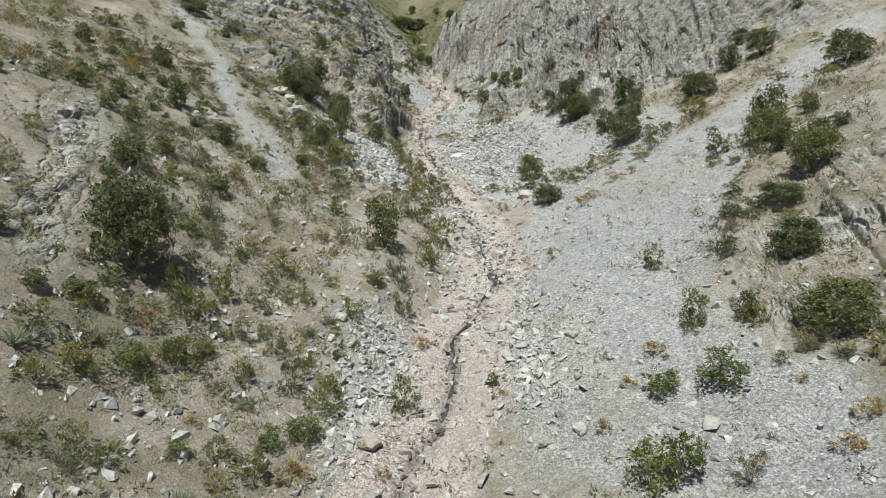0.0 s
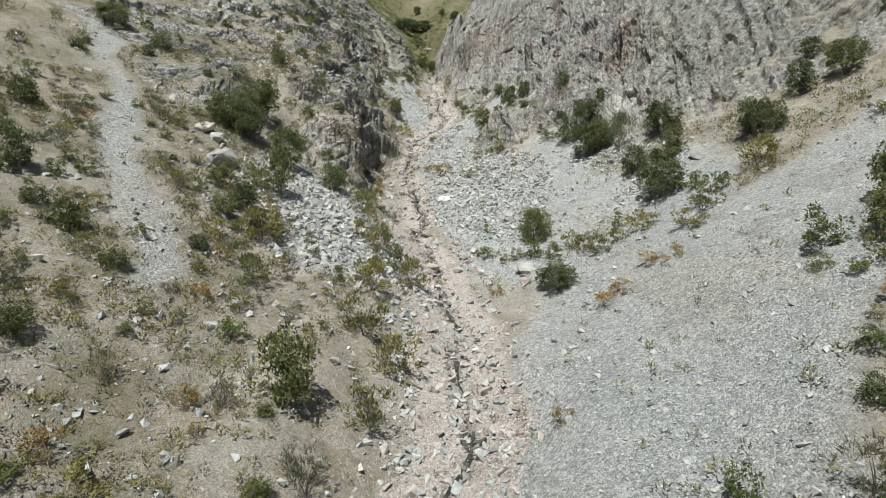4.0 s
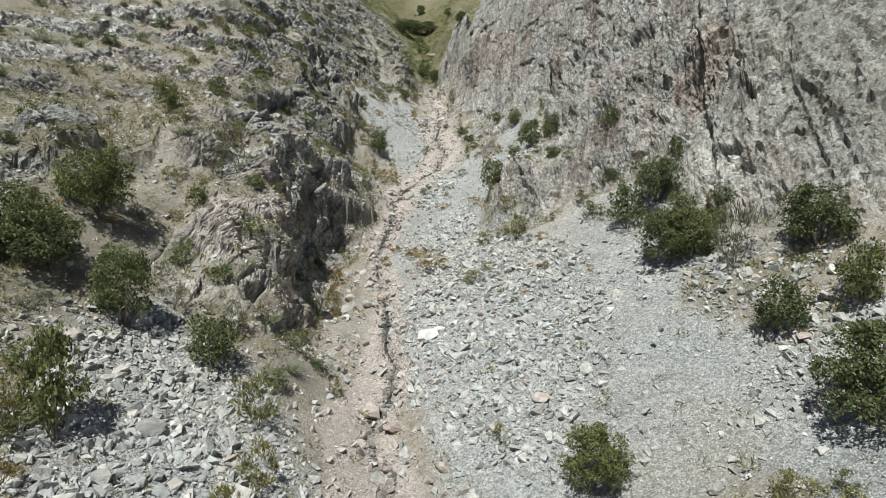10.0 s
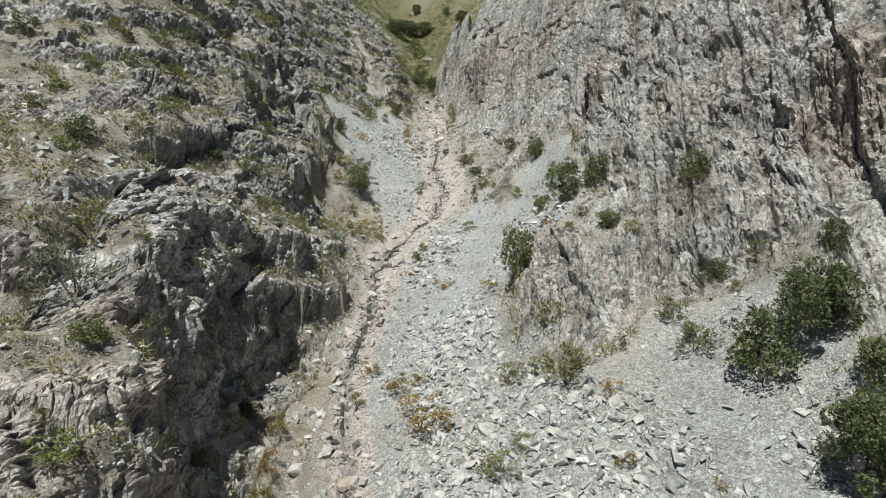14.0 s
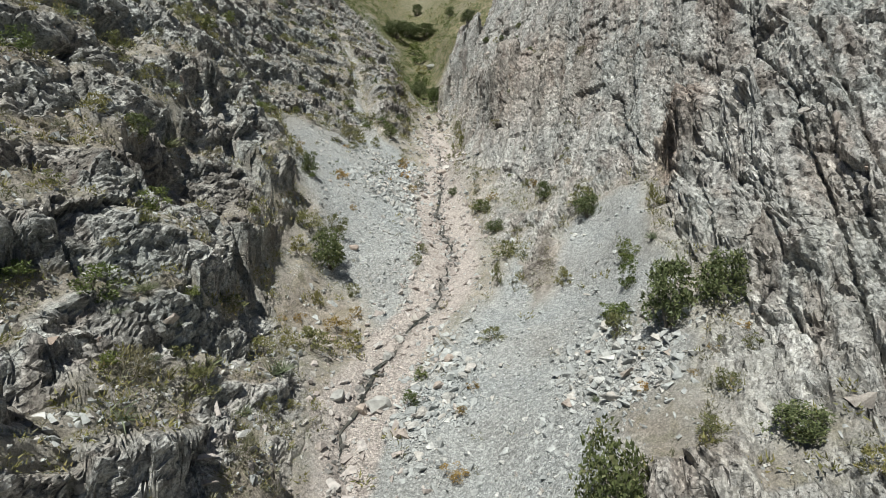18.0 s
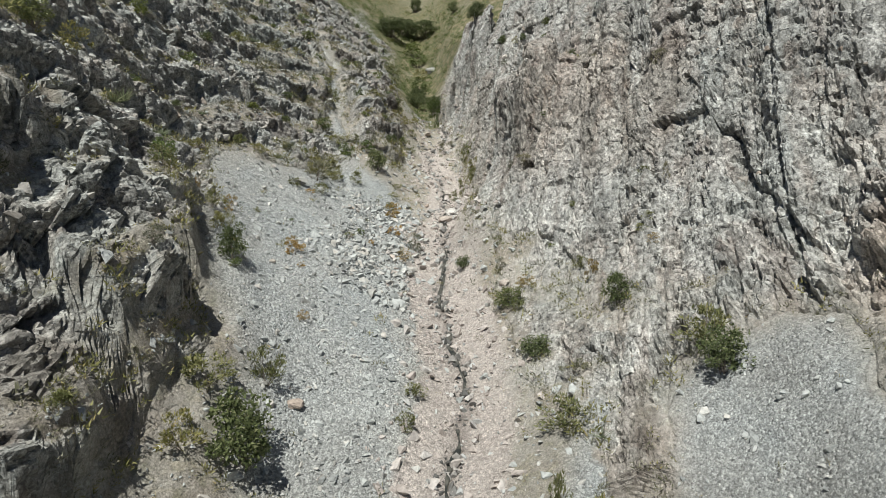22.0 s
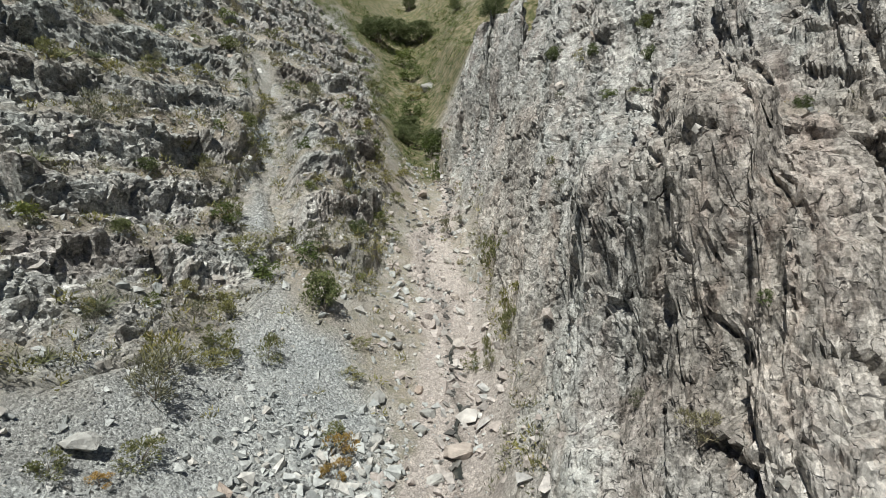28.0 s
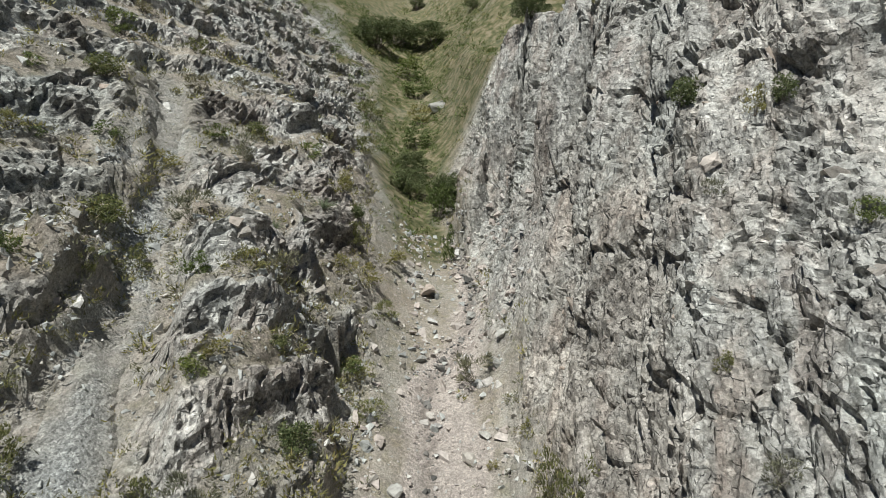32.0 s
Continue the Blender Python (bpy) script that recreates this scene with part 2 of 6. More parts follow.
def drawn_together(x, y):
    """Places in the plan shifted across the scarps, so that the slope there stands up as a broken wall of columns."""
    x, y = x.copy(), y.copy()
    for reach, side, line in SCARPS:
        line = np.array(line)
        own = np.where((x > line[:, 0].min() - reach - 0.5) & (x < line[:, 0].max() + reach + 0.5) & (y > line[:, 1].min() - reach) & (y < line[:, 1].max() + reach))[0]
        if not len(own):
            continue
        px, py = x[own], y[own]
        best, nx, ny, high, run = np.full(len(own), 1e9), px * 0, py * 0, px * 0, px * 0
        start = 0.0
        length = np.hypot(*np.diff(line, axis=0).T).sum()
        for (ax, ay), (bx, by) in zip(line[:-1], line[1:]):
            ux, uy = bx - ax, by - ay
            size = math.hypot(ux, uy)
            t = np.clip(((px - ax) * ux + (py - ay) * uy) / size ** 2, 0, 1)
            qx, qy = ax + t * ux, ay + t * uy
            far = np.hypot(px - qx, py - qy)
            nearer = far < best
            best = np.where(nearer, far, best)
            nx, ny = np.where(nearer, qx, nx), np.where(nearer, qy, ny)
            turn = ux * (py - ay) - uy * (px - ax)
            high = np.where(nearer, np.where(turn * side > 0, 1.0, -1.0), high)
            run = np.where(nearer, start + t * size, run)
            start += size
        o = 0 * run
        column = 0.6 * (lattice(np.floor(run / 1.6 + 0.3), o, o, 401) - 0.5)
        off = high * best + (column + 0.3 * smooth_noise(px, py, 2.4, 405)) * fade(1.0, 0.6, best / reach)
        share = np.clip(np.abs(off) / reach, 1e-4, 1)
        ends = fade(0, 1.6, run) * fade(length, length - 1.6, run) * fade(1.0, 0.75, best / reach)
        to = np.sign(off) * reach * share ** (1 - 0.6 * ends)
        grow = np.where(np.abs(off) < reach, to - high * best, 0.0)
        wx, wy = (px - nx) / np.maximum(best, 1e-3) * high, (py - ny) / np.maximum(best, 1e-3) * high
        x[own], y[own] = px + wx * grow, py + wy * grow
    return x, y


def plain(x, y):
    """The ground's height, without ledges, rock and stones."""
    x, y = np.asarray(x, float), np.asarray(y, float)
    shape = x.shape
    x, y = x.ravel(), y.ravel()
    z = sample(FORM, *drawn_together(x, y), -170, -45, 0.5)
    s = np.abs(stream_side(x, y))
    z = z + 0.22 * rough(x, y, 6.0, 11, 3) * fade(1.0, 4.0, s)
    z = z - 0.13 * np.exp(-(s / 0.45) ** 2) * fade(165, 140, y)
    for cx, cy, a, b, up in MOUNDS:
        own = np.where((np.abs(x - cx) < 1.5 * a) & (np.abs(y - cy) < 1.5 * b))[0]
        px, py = x[own], y[own]
        z[own] += up * fade(1.25, 0.45, np.hypot((px - cx) / a, (py - cy) / b) + 0.1 * smooth_noise(px, py, 1.3, 6))
    for cx, cy, a, b, turn, up in CRAGS:
        own = np.where(np.hypot(x - cx, y - cy) < 1.9 * max(a, b))[0]
        px, py = x[own], y[own]
        c, n = math.cos(radians(turn)), math.sin(radians(turn))
        u, v = (px - cx) * c + (py - cy) * n, -(px - cx) * n + (py - cy) * c
        q = ((np.abs(u) / a) ** 3 + (np.abs(v) / b) ** 3) ** (1 / 3)
        q = q + 0.12 * smooth_noise(px, py, 1.1, 5)
        z[own] += up * (fade(1.12, 0.88, q) if up > 0 else fade(1.4, 0.75, q))
    return z.reshape(shape)


# ---- what covers the ground, by stretches of the plan ----
class Cover:
    """A layer of cover over the plan, painted in patches, from 0 to 1."""
    def __init__(self):
        self.x, self.y = np.meshgrid(np.arange(-60, 60.1, 0.3), np.arange(0, 250.1, 0.3))
        self.on = np.zeros_like(self.x)

    def patch(self, *corners, value=1.0):
        inside = np.zeros(self.x.shape, bool)
        for (x1, y1), (x2, y2) in zip(corners, corners[1:] + corners[:1]):
            crosses = (y1 > self.y) != (y2 > self.y)
            inside ^= crosses & (self.x < (x2 - x1) * (self.y - y1) / ((y2 - y1) or 1e-9) + x1)
        self.on[inside] = value

    def at(self, x, y):
        wx, wy = x + 0.95 * rough(x, y, 3.2, 41, 4), y + 1.2 * rough(x, y, 3.2, 47, 4)
        return sample(self.on, wx, wy, -60, 0, 0.3)

    def done(self, soft=1.3):
        self.on = soften(self.on, (soft, soft))


ROCK, GRAVEL, COARSE, GRASS, SOIL = Cover(), Cover(), Cover(), Cover(), Cover()
ROCK.patch((-19.7, 31.4), (-19.3, 34.5), (-16.2, 28.2), (-13.8, 21.8), (-13.5, 19.2), (-14, 18.5), (-14.9, 20), (-15.7, 23))
ROCK.patch((14.1, 28.9), (16.4, 26.4), (15.9, 21.1), (13.9, 18.1), (11.8, 19.2), (11.9, 24.2))
ROCK.patch((-20.5, 56.8), (-21.4, 69), (-20, 78), (-19.7, 121.6), (-8.7, 95.7), (-8.1, 91.5), (-4.1, 83.6), (-5.4, 66.2), (-4.4, 58.2), (-6.5, 57.1), (-8.7, 59.3), (-9.1, 62.2), (-13.3, 64), (-13.4, 59.8), (-14.5, 53.6), (-17.3, 52.3))
ROCK.patch((-16.3, 68.2), (-20.1, 77.5), (-19.3, 146.2), (-8.5, 96.9), (-8.5, 89.6), (-6.1, 82.5), (-4.1, 80), (-4.8, 71.9), (-5.4, 68.5), (-4.1, 62.1), (-7.8, 57.5), (-8.5, 60.2), (-8.2, 60.9), (-9.7, 62.5), (-13.1, 63.7))
ROCK.patch((4.6, 77.2), (7.9, 76.3), (9.5, 75.3), (9.3, 71.6), (7.9, 69.3), (6.6, 67.5), (4.5, 70.5))
ROCK.patch((-2.7, 159.7), (3.8, 169.1), (23.5, 77), (19.9, 70.3), (17.4, 70.5), (10.4, 79.8), (10.2, 89.2), (7.3, 100), (2.7, 108.3))
ROCK.patch((15.4, 72.8), (19, 68.4), (17, 64.9), (15.1, 66.4), (14.8, 70.5))
ROCK.patch((1.4, 108.8), (6.7, 99.6), (8.1, 97.6), (6.2, 94.6), (5.4, 90.6), (4.5, 90.1), (4.4, 94.5), (2.7, 101))
ROCK.patch((-14.8, 88.5), (-19, 123.9), (-13.6, 113.1), (-7.9, 96.8), (-8.1, 92.6), (-8.2, 88.5), (-6.6, 85.3), (-6.1, 81), (-7.4, 77))
ROCK.patch((11.8, 96.3), (15, 99.8), (16.5, 90.3), (10.6, 79.7), (10.2, 80.7), (10.3, 83.2), (9.8, 85.6), (9, 88.4))
ROCK.patch((1, 122.3), (3.4, 142.2), (11.6, 108.4), (8.1, 101.1), (6.4, 102.9), (7.1, 105.8), (4.7, 107.6), (2.3, 108.3), (1.2, 112.5))
ROCK.patch((-17.7, 114), (-18.6, 150), (-7.2, 146.7), (-4.6, 128.5), (-5.6, 125.2), (-7.5, 128.8), (-9.8, 119.8), (-9.7, 113.6), (-11.5, 113), (-13.3, 112.8), (-13.2, 109), (-13.1, 106.5))
ROCK.patch((-2.6, 150.5), (-3.5, 177.2), (-0.2, 170.5), (3.5, 146.8), (7.6, 127.9), (3.7, 120.4), (0.9, 127.6), (0.9, 131.9), (0.2, 138.6))
ROCK.patch((-8.6, 127.9), (-11.9, 136), (-16.9, 148.1), (-17.9, 191), (-7.7, 144.9), (-6.4, 147.7), (-6.3, 137.1), (-5.4, 132.5), (-5.5, 127.1), (-7.7, 125.6))
ROCK.patch((-17.9, 135.3), (-16.9, 146.8), (-13, 137.6), (-12, 131.9), (-10.8, 131), (-10, 128.7), (-10.5, 127.1), (-11.6, 125.5))
GRAVEL.patch((4.7, 39.1), (7.7, 46.2), (13, 44), (20.9, 44.8), (31.7, 50.7), (34.6, 49.5), (32.5, 46.3), (21.6, 39.3), (15.3, 31.6), (12.2, 26.7), (10.7, 22.9), (11.4, 18.5), (13.2, 17.1), (10.6, 12.9), (2, 16.1), (2.9, 25.3))
GRAVEL.patch((-1.8, 65), (-1.3, 82), (4.7, 92.1), (6.4, 70.6), (10.9, 61.8), (14.5, 53.6), (17.9, 54.3), (19.5, 49.6), (13.3, 39.3), (6.6, 43.7), (4.1, 46.4), (2.1, 52.6))
GRAVEL.patch((-10.4, 50.9), (-9.1, 56), (-4.1, 54.6), (-2, 49.7), (-0.3, 45.2), (-1.2, 42.5), (-5.9, 40), (-7, 45.4))
GRAVEL.patch((-10.7, 109.8), (-11, 122.1), (-2.3, 102.3), (-1, 86.2), (1.5, 86.9), (6.5, 103), (10.7, 92.4), (10.7, 85.7), (7.6, 84.4), (4.3, 77.9), (4.2, 69.2), (6.8, 67.1), (9.7, 71), (14.3, 70.6), (13.9, 67.6), (15.9, 62.9), (13, 58), (0, 62.3), (-3.2, 75.4), (-2.7, 86.7), (-6.4, 94.9))
GRAVEL.patch((-13, 111.1), (-8.3, 112.1), (-5.7, 125.5), (-0.8, 100.1), (-1, 93.9), (-3.3, 91.7), (-5.4, 97.3), (-8.6, 100))
GRAVEL.patch((0.8, 88.9), (1.9, 92.4), (5.6, 90.5), (7.7, 95.8), (9.3, 98), (10.7, 94.7), (9.8, 91), (8.5, 89.3), (7.6, 83.9), (10.2, 80.4), (10.4, 79.3), (9.8, 78.2), (-1, 84.5))
GRAVEL.patch((-13.2, 112.5), (-11.4, 112.7), (-8.6, 113), (-9.3, 127), (-7.3, 123.8), (-3.8, 121.6), (-1.7, 105.8), (-7.9, 101.7), (-9.9, 104.3), (-11.7, 107.9))
GRAVEL.patch((-26.2, 59.9), (-20.5, 52.2), (-14.9, 42), (-11.9, 38.4), (-9.3, 34.3), (-8.7, 36.1), (-11.3, 40.7), (-14.3, 45.1), (-19.9, 53.9), (-25.4, 61.8))
GRAVEL.patch((-4.8, 24.9), (-1.5, 27.8), (-1.1, 24.3), (-1.5, 17), (-3.4, 16.6), (-3.3, 23.1))
GRAVEL.patch((-13.1, 136.8), (-12.8, 137.6), (-9.3, 128.6), (-8.6, 127.9), (-7.9, 125.5), (-9.9, 124.7), (-9.5, 127.4), (-10.3, 129.9))
GRASS.patch((-14.8, 185.1), (-3.8, 185.6), (-3.8, 169.8), (-3.3, 158.9), (-2.5, 147.2), (-5.5, 145.6), (-6.6, 157.1), (-11.1, 173.4))
SOIL.patch((-6.3, 137.1), (-5.6, 143.9), (-4.6, 142.1), (-3.2, 129.1), (-4.6, 128.2), (-5.2, 133.5))
SOIL.patch((-6.6, 85.3), (-6.5, 92.7), (-4.3, 94.3), (-2.7, 89.7), (-2.9, 84.6), (-5.6, 82.3))
SOIL.patch((1.4, 109), (4.7, 107.6), (7.2, 105.7), (6.3, 102.8), (1.2, 105.7))
ROCK.patch((2.5, 108.5), (1.5, 121), (0.8, 135), (-0.6, 146), (-3.2, 158), (-3.5, 178), (4, 182), (45, 150), (45, 100), (14, 98), (9, 103))
ROCK.patch((-7.5, 127), (-6, 138), (-7, 148), (-12, 180), (-45, 180), (-45, 62), (-22, 58), (-15, 66), (-13, 80), (-10, 90), (-9.5, 99), (-14, 107), (-14.5, 114), (-12.5, 124))
ROCK.patch((17, 66), (20, 98), (45, 98), (45, 62))
COARSE.patch((-11, 51), (-9, 56), (-4, 54), (-1.5, 48), (-2.5, 43), (-6, 40), (-8, 45))
COARSE.patch((1, 55), (0, 64), (-0.5, 76), (4, 80), (5, 68), (9, 67), (9, 55), (6, 50))
COARSE.patch((11.5, 53), (11.5, 64), (15, 66), (19, 55), (15, 48))
COARSE.patch((-1.6, 83), (-.5, 92), (1.6, 93), (2, 86), (1, 80))
COARSE.patch((-6.5, 104), (-7, 118), (-3, 122), (-1.8, 105))
COARSE.patch((5.5, 87.5), (10, 83), (8, 79), (4, 80))
COARSE.patch((-2, 50), (3, 16), (5, 20), (4.5, 34), (3.5, 44))
COARSE.patch((-4.5, 26), (-1.5, 28), (-2, 17), (-4.5, 17))
ROCK.patch((14.5, 66), (16, 60), (20, 56), (27, 52), (45, 50), (45, 100), (17, 72), value=0.85)
ROCK.patch((13.5, 19), (17, 17), (30, 20), (36, 36), (26, 38), (17, 31), (14, 27), value=0.7)
GRASS.patch((-2.2, 148), (-3.6, 160), (-4, 186), (-30, 215), (-30, 180), (-12, 172), (-8.5, 158), (-6, 148))
ROCK.patch((7, 75), (9.5, 70.5), (15, 70), (17, 76), (12, 84), (8.5, 81), value=0.9)
ROCK.patch((-10, 57), (-10.2, 64), (-4.6, 64), (-4.2, 57))
ROCK.patch((-8.6, 128), (-11.5, 136), (-15.2, 145), (-15.8, 144.6), (-12.2, 136), (-9.5, 127.6), value=0.1)
COARSE.patch((12.7, 60.2), (9.4, 56.2), (7.8, 49.2), (10.4, 49.4), (12.9, 53.9), (13.5, 57.3), value=0.0)
SOIL.patch((9.6, 47.4), (11, 50.4), (12.3, 47.4), (11, 46.6))
RUNNEL = (-10.9, 127), (-11.5, 132), (-12.5, 137), (-14.5, 143), (-13.2, 143), (-11.4, 137), (-10.4, 132), (-9.4, 127)
FAN = (-13.1, 113), (-12.3, 108), (-9.5, 103.2), (-7.4, 100.2), (-6.3, 98.6), (-1.6, 100), (-2.3, 112), (-7.8, 117.8)
CHUTE = (11.2, 94.6), (9.6, 90.3), (7.9, 88.5), (6.8, 85.8), (5.2, 84.4), (3.2, 82.6), (1.7, 83.4), (2.1, 86), (4.4, 89.6), (7.2, 94), (9.5, 97)
for strip in (FAN, CHUTE, RUNNEL):
    GRAVEL.patch(*strip)
    ROCK.patch(*strip, value=0.0)
BEHIND = (-3.6, 161), (1, 162), (6, 163.5), (9, 170), (15, 182), (15, 205), (-4, 205)
ROCK.patch(*BEHIND, value=0.0)
GRASS.patch(*BEHIND, value=0.7)
for layer in (ROCK, GRAVEL, COARSE, GRASS, SOIL):
    layer.done(2.2 if layer is ROCK else 4.0 if layer is COARSE else 1.3)


def ledges(level, step, sharp):
    """Levels drawn together into risers and treads: the shift, and how far a place is on a riser."""
    t = level / step
    f = t - np.floor(t)
    return step * (np.floor(t) + fade(0.5 - sharp, 0.5 + sharp, f)) - level, fade(0.5, 0.1, np.abs(f - 0.5))


def beds(across, width, seed, groove=0.12, depth=0.3):
    """Upright beds side by side, each standing out or set back, with open joints between."""
    u = across / width + 0.35 * smooth_noise(across / width, 0 * across, 1.0, seed + 7)
    i = np.floor(u)
    f = u - i
    here, last = lattice(i, 0 * i, 0 * i, seed), lattice(i - 1, 0 * i, 0 * i, seed)
    step = np.where(f < groove, last + (here - last) * f / groove, here) - 0.5
    return step - depth * fade(groove, 0.0, np.abs(f - 0.5 * groove))


def saw(along, width, seed):
    """Ribs side by side, each with a steep near face and a long gentle back."""
    u = along / width + 0.35 * smooth_noise(along / width, 0 * along, 1.0, seed + 7)
    i = np.floor(u)
    f = u - i
    return (0.35 + 0.65 * lattice(i, 0 * i, 0 * i, seed)) * (np.minimum(f / 0.16, (1 - f) / 0.84) - 0.5)


# ---- materials ----
class Shade:
    """Small helper to wire a node material."""
    def __init__(self, name, roughness=0.9):
        self.m = bpy.data.materials.new(name)
        self.m.use_nodes = True
        self.t = self.m.node_tree
        self.b = self.t.nodes["Principled BSDF"]
        self.b.inputs["Roughness"].default_value = roughness
        self.b.inputs["Specular IOR Level"].default_value = 0.25
        self.place = self.t.nodes.new("ShaderNodeTexCoord").outputs["Object"]

    def node(self, kind, **inputs):
        n = self.t.nodes.new(kind)
        for key, value in inputs.items():
            self.put(n.inputs[key.replace("_", " ")], value)
        return n

    def put(self, socket, value):
        if isinstance(value, bpy.types.NodeSocket):
            self.t.links.new(value, socket)
        elif isinstance(value, tuple) and len(value) == 3 and socket.type == "RGBA":
            socket.default_value = (*value, 1)
        else:
            socket.default_value = value

    def stretched(self, *scale):
        n = self.t.nodes.new("ShaderNodeMapping")
        self.put(n.inputs["Vector"], self.place)
        n.inputs["Scale"].default_value = scale
        return n.outputs[0]

    def noise(self, scale, detail=4.0, vector=None, rough=0.55):
        return self.node("ShaderNodeTexNoise", Vector=vector or self.place, Scale=scale, Detail=detail, Roughness=rough).outputs["Fac"]

    def cells(self, scale, vector=None, feature="F1"):
        n = self.node("ShaderNodeTexVoronoi", Vector=vector or self.place, Scale=scale)
        n.feature = feature
        return n

    def ramp(self, value, *stops):
        n = self.t.nodes.new("ShaderNodeValToRGB")
        self.put(n.inputs[0], value)
        e = n.color_ramp.elements
        while len(e) < len(stops):
            e.new(0.5)
        for item, (at, colour) in zip(e, stops):
            item.position, item.color = at, (*colour, 1) if isinstance(colour, tuple) else (colour, colour, colour, 1)
        return n.outputs[0]

    def mix(self, f, a, b, how="MIX"):
        n = self.t.nodes.new("ShaderNodeMix")
        n.data_type, n.blend_type = "RGBA", how
        self.put(n.inputs["Factor"], f)
        self.put(n.inputs["A"], a)
        self.put(n.inputs["B"], b)
        return n.outputs["Result"]

    def sum(self, a, b, how="ADD"):
        n = self.t.nodes.new("ShaderNodeMath")
        n.operation = how
        self.put(n.inputs[0], a)
        self.put(n.inputs[1], b)
        return n.outputs[0]

    def layer(self, name):
        n = self.t.nodes.new("ShaderNodeAttribute")
        n.attribute_name = name
        return n.outputs["Fac"]

    def finish(self, colour, relief=None, depth=0.05, strength=1.0):
        self.put(self.b.inputs["Base Color"], colour)
        if relief is not None:
            n = self.node("ShaderNodeBump", Height=relief, Distance=depth, Strength=strength)
            self.put(self.b.inputs["Normal"], n.outputs[0])
        return self.m


def facets(s, scale, vector):
    """Relief of tilted flat facets, cell by cell."""
    c = s.cells(scale, vector)
    c.distance = "CHEBYCHEV"
    c.inputs["Scale"].default_value = scale
    here = s.t.nodes.new("ShaderNodeVectorMath")
    here.operation = "SCALE"
    s.put(here.inputs[0], vector)
    here.inputs["Scale"].default_value = 1.0
    off = s.t.nodes.new("ShaderNodeVectorMath")
    off.operation = "SUBTRACT"
    s.put(off.inputs[0], here.outputs[0])
    s.put(off.inputs[1], c.outputs["Position"])
    way = s.t.nodes.new("ShaderNodeVectorMath")
    way.operation = "SUBTRACT"
    s.put(way.inputs[0], c.outputs["Color"])
    way.inputs[1].default_value = (0.5, 0.5, 0.5)
    dot = s.t.nodes.new("ShaderNodeVectorMath")
    dot.operation = "DOT_PRODUCT"
    s.put(dot.inputs[0], off.outputs[0])
    s.put(dot.inputs[1], way.outputs[0])
    return dot.outputs["Value"], s.node("ShaderNodeSeparateColor", Color=c.outputs["Color"]).outputs[0]


def along_beds(s, *scale):
    """Coordinates turned to the beds' strike, then stretched."""
    n = s.t.nodes.new("ShaderNodeMapping")
    n.inputs["Rotation"].default_value = (0, 0, math.atan(0.25))
    s.put(n.inputs["Vector"], s.place)
    m = s.t.nodes.new("ShaderNodeMapping")
    m.inputs["Scale"].default_value = scale
    s.put(m.inputs["Vector"], n.outputs[0])
    wobble = s.node("ShaderNodeTexNoise", Vector=s.place, Scale=0.9, Detail=3.0).outputs["Color"]
    bend = s.t.nodes.new("ShaderNodeVectorMath")
    bend.operation = "MULTIPLY_ADD"
    s.put(bend.inputs[0], wobble)
    bend.inputs[1].default_value = (0.5, 0.5, 0.5)
    s.put(bend.inputs[2], m.outputs[0])
    return bend.outputs[0]


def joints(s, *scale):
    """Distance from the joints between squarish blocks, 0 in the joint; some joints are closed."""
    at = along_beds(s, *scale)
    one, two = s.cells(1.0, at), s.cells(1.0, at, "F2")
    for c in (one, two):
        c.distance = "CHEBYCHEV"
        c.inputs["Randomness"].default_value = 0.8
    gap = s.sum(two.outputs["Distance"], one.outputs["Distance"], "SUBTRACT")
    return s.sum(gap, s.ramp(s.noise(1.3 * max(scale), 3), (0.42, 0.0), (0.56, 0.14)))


def rock_relief(s):
    a, pa = facets(s, 1.0, along_beds(s, 1.3, 0.5, 0.7))
    b, pb = facets(s, 1.0, along_beds(s, 6.5, 3.2, 4.6))
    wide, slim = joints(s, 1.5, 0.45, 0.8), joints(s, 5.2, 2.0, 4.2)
    d, pd = facets(s, 1.0, along_beds(s, 15, 8, 11))
    rel = s.sum(s.sum(s.sum(a, 0.22, "MULTIPLY"), s.sum(b, 0.15, "MULTIPLY")), s.sum(d, 0.055, "MULTIPLY"))
    rel = s.sum(rel, s.sum(s.ramp(wide, (0.0, 0.0), (0.07, 1.0)), 0.1, "MULTIPLY"))
    rel = s.sum(rel, s.sum(s.ramp(slim, (0.0, 0.0), (0.1, 1.0)), 0.06, "MULTIPLY"))
    return s.sum(rel, s.sum(s.noise(10, 8, rough=0.75), 0.05, "MULTIPLY")), pa, s.sum(s.sum(pb, 0.6, "MULTIPLY"), s.sum(pd, 0.4, "MULTIPLY")), wide, slim


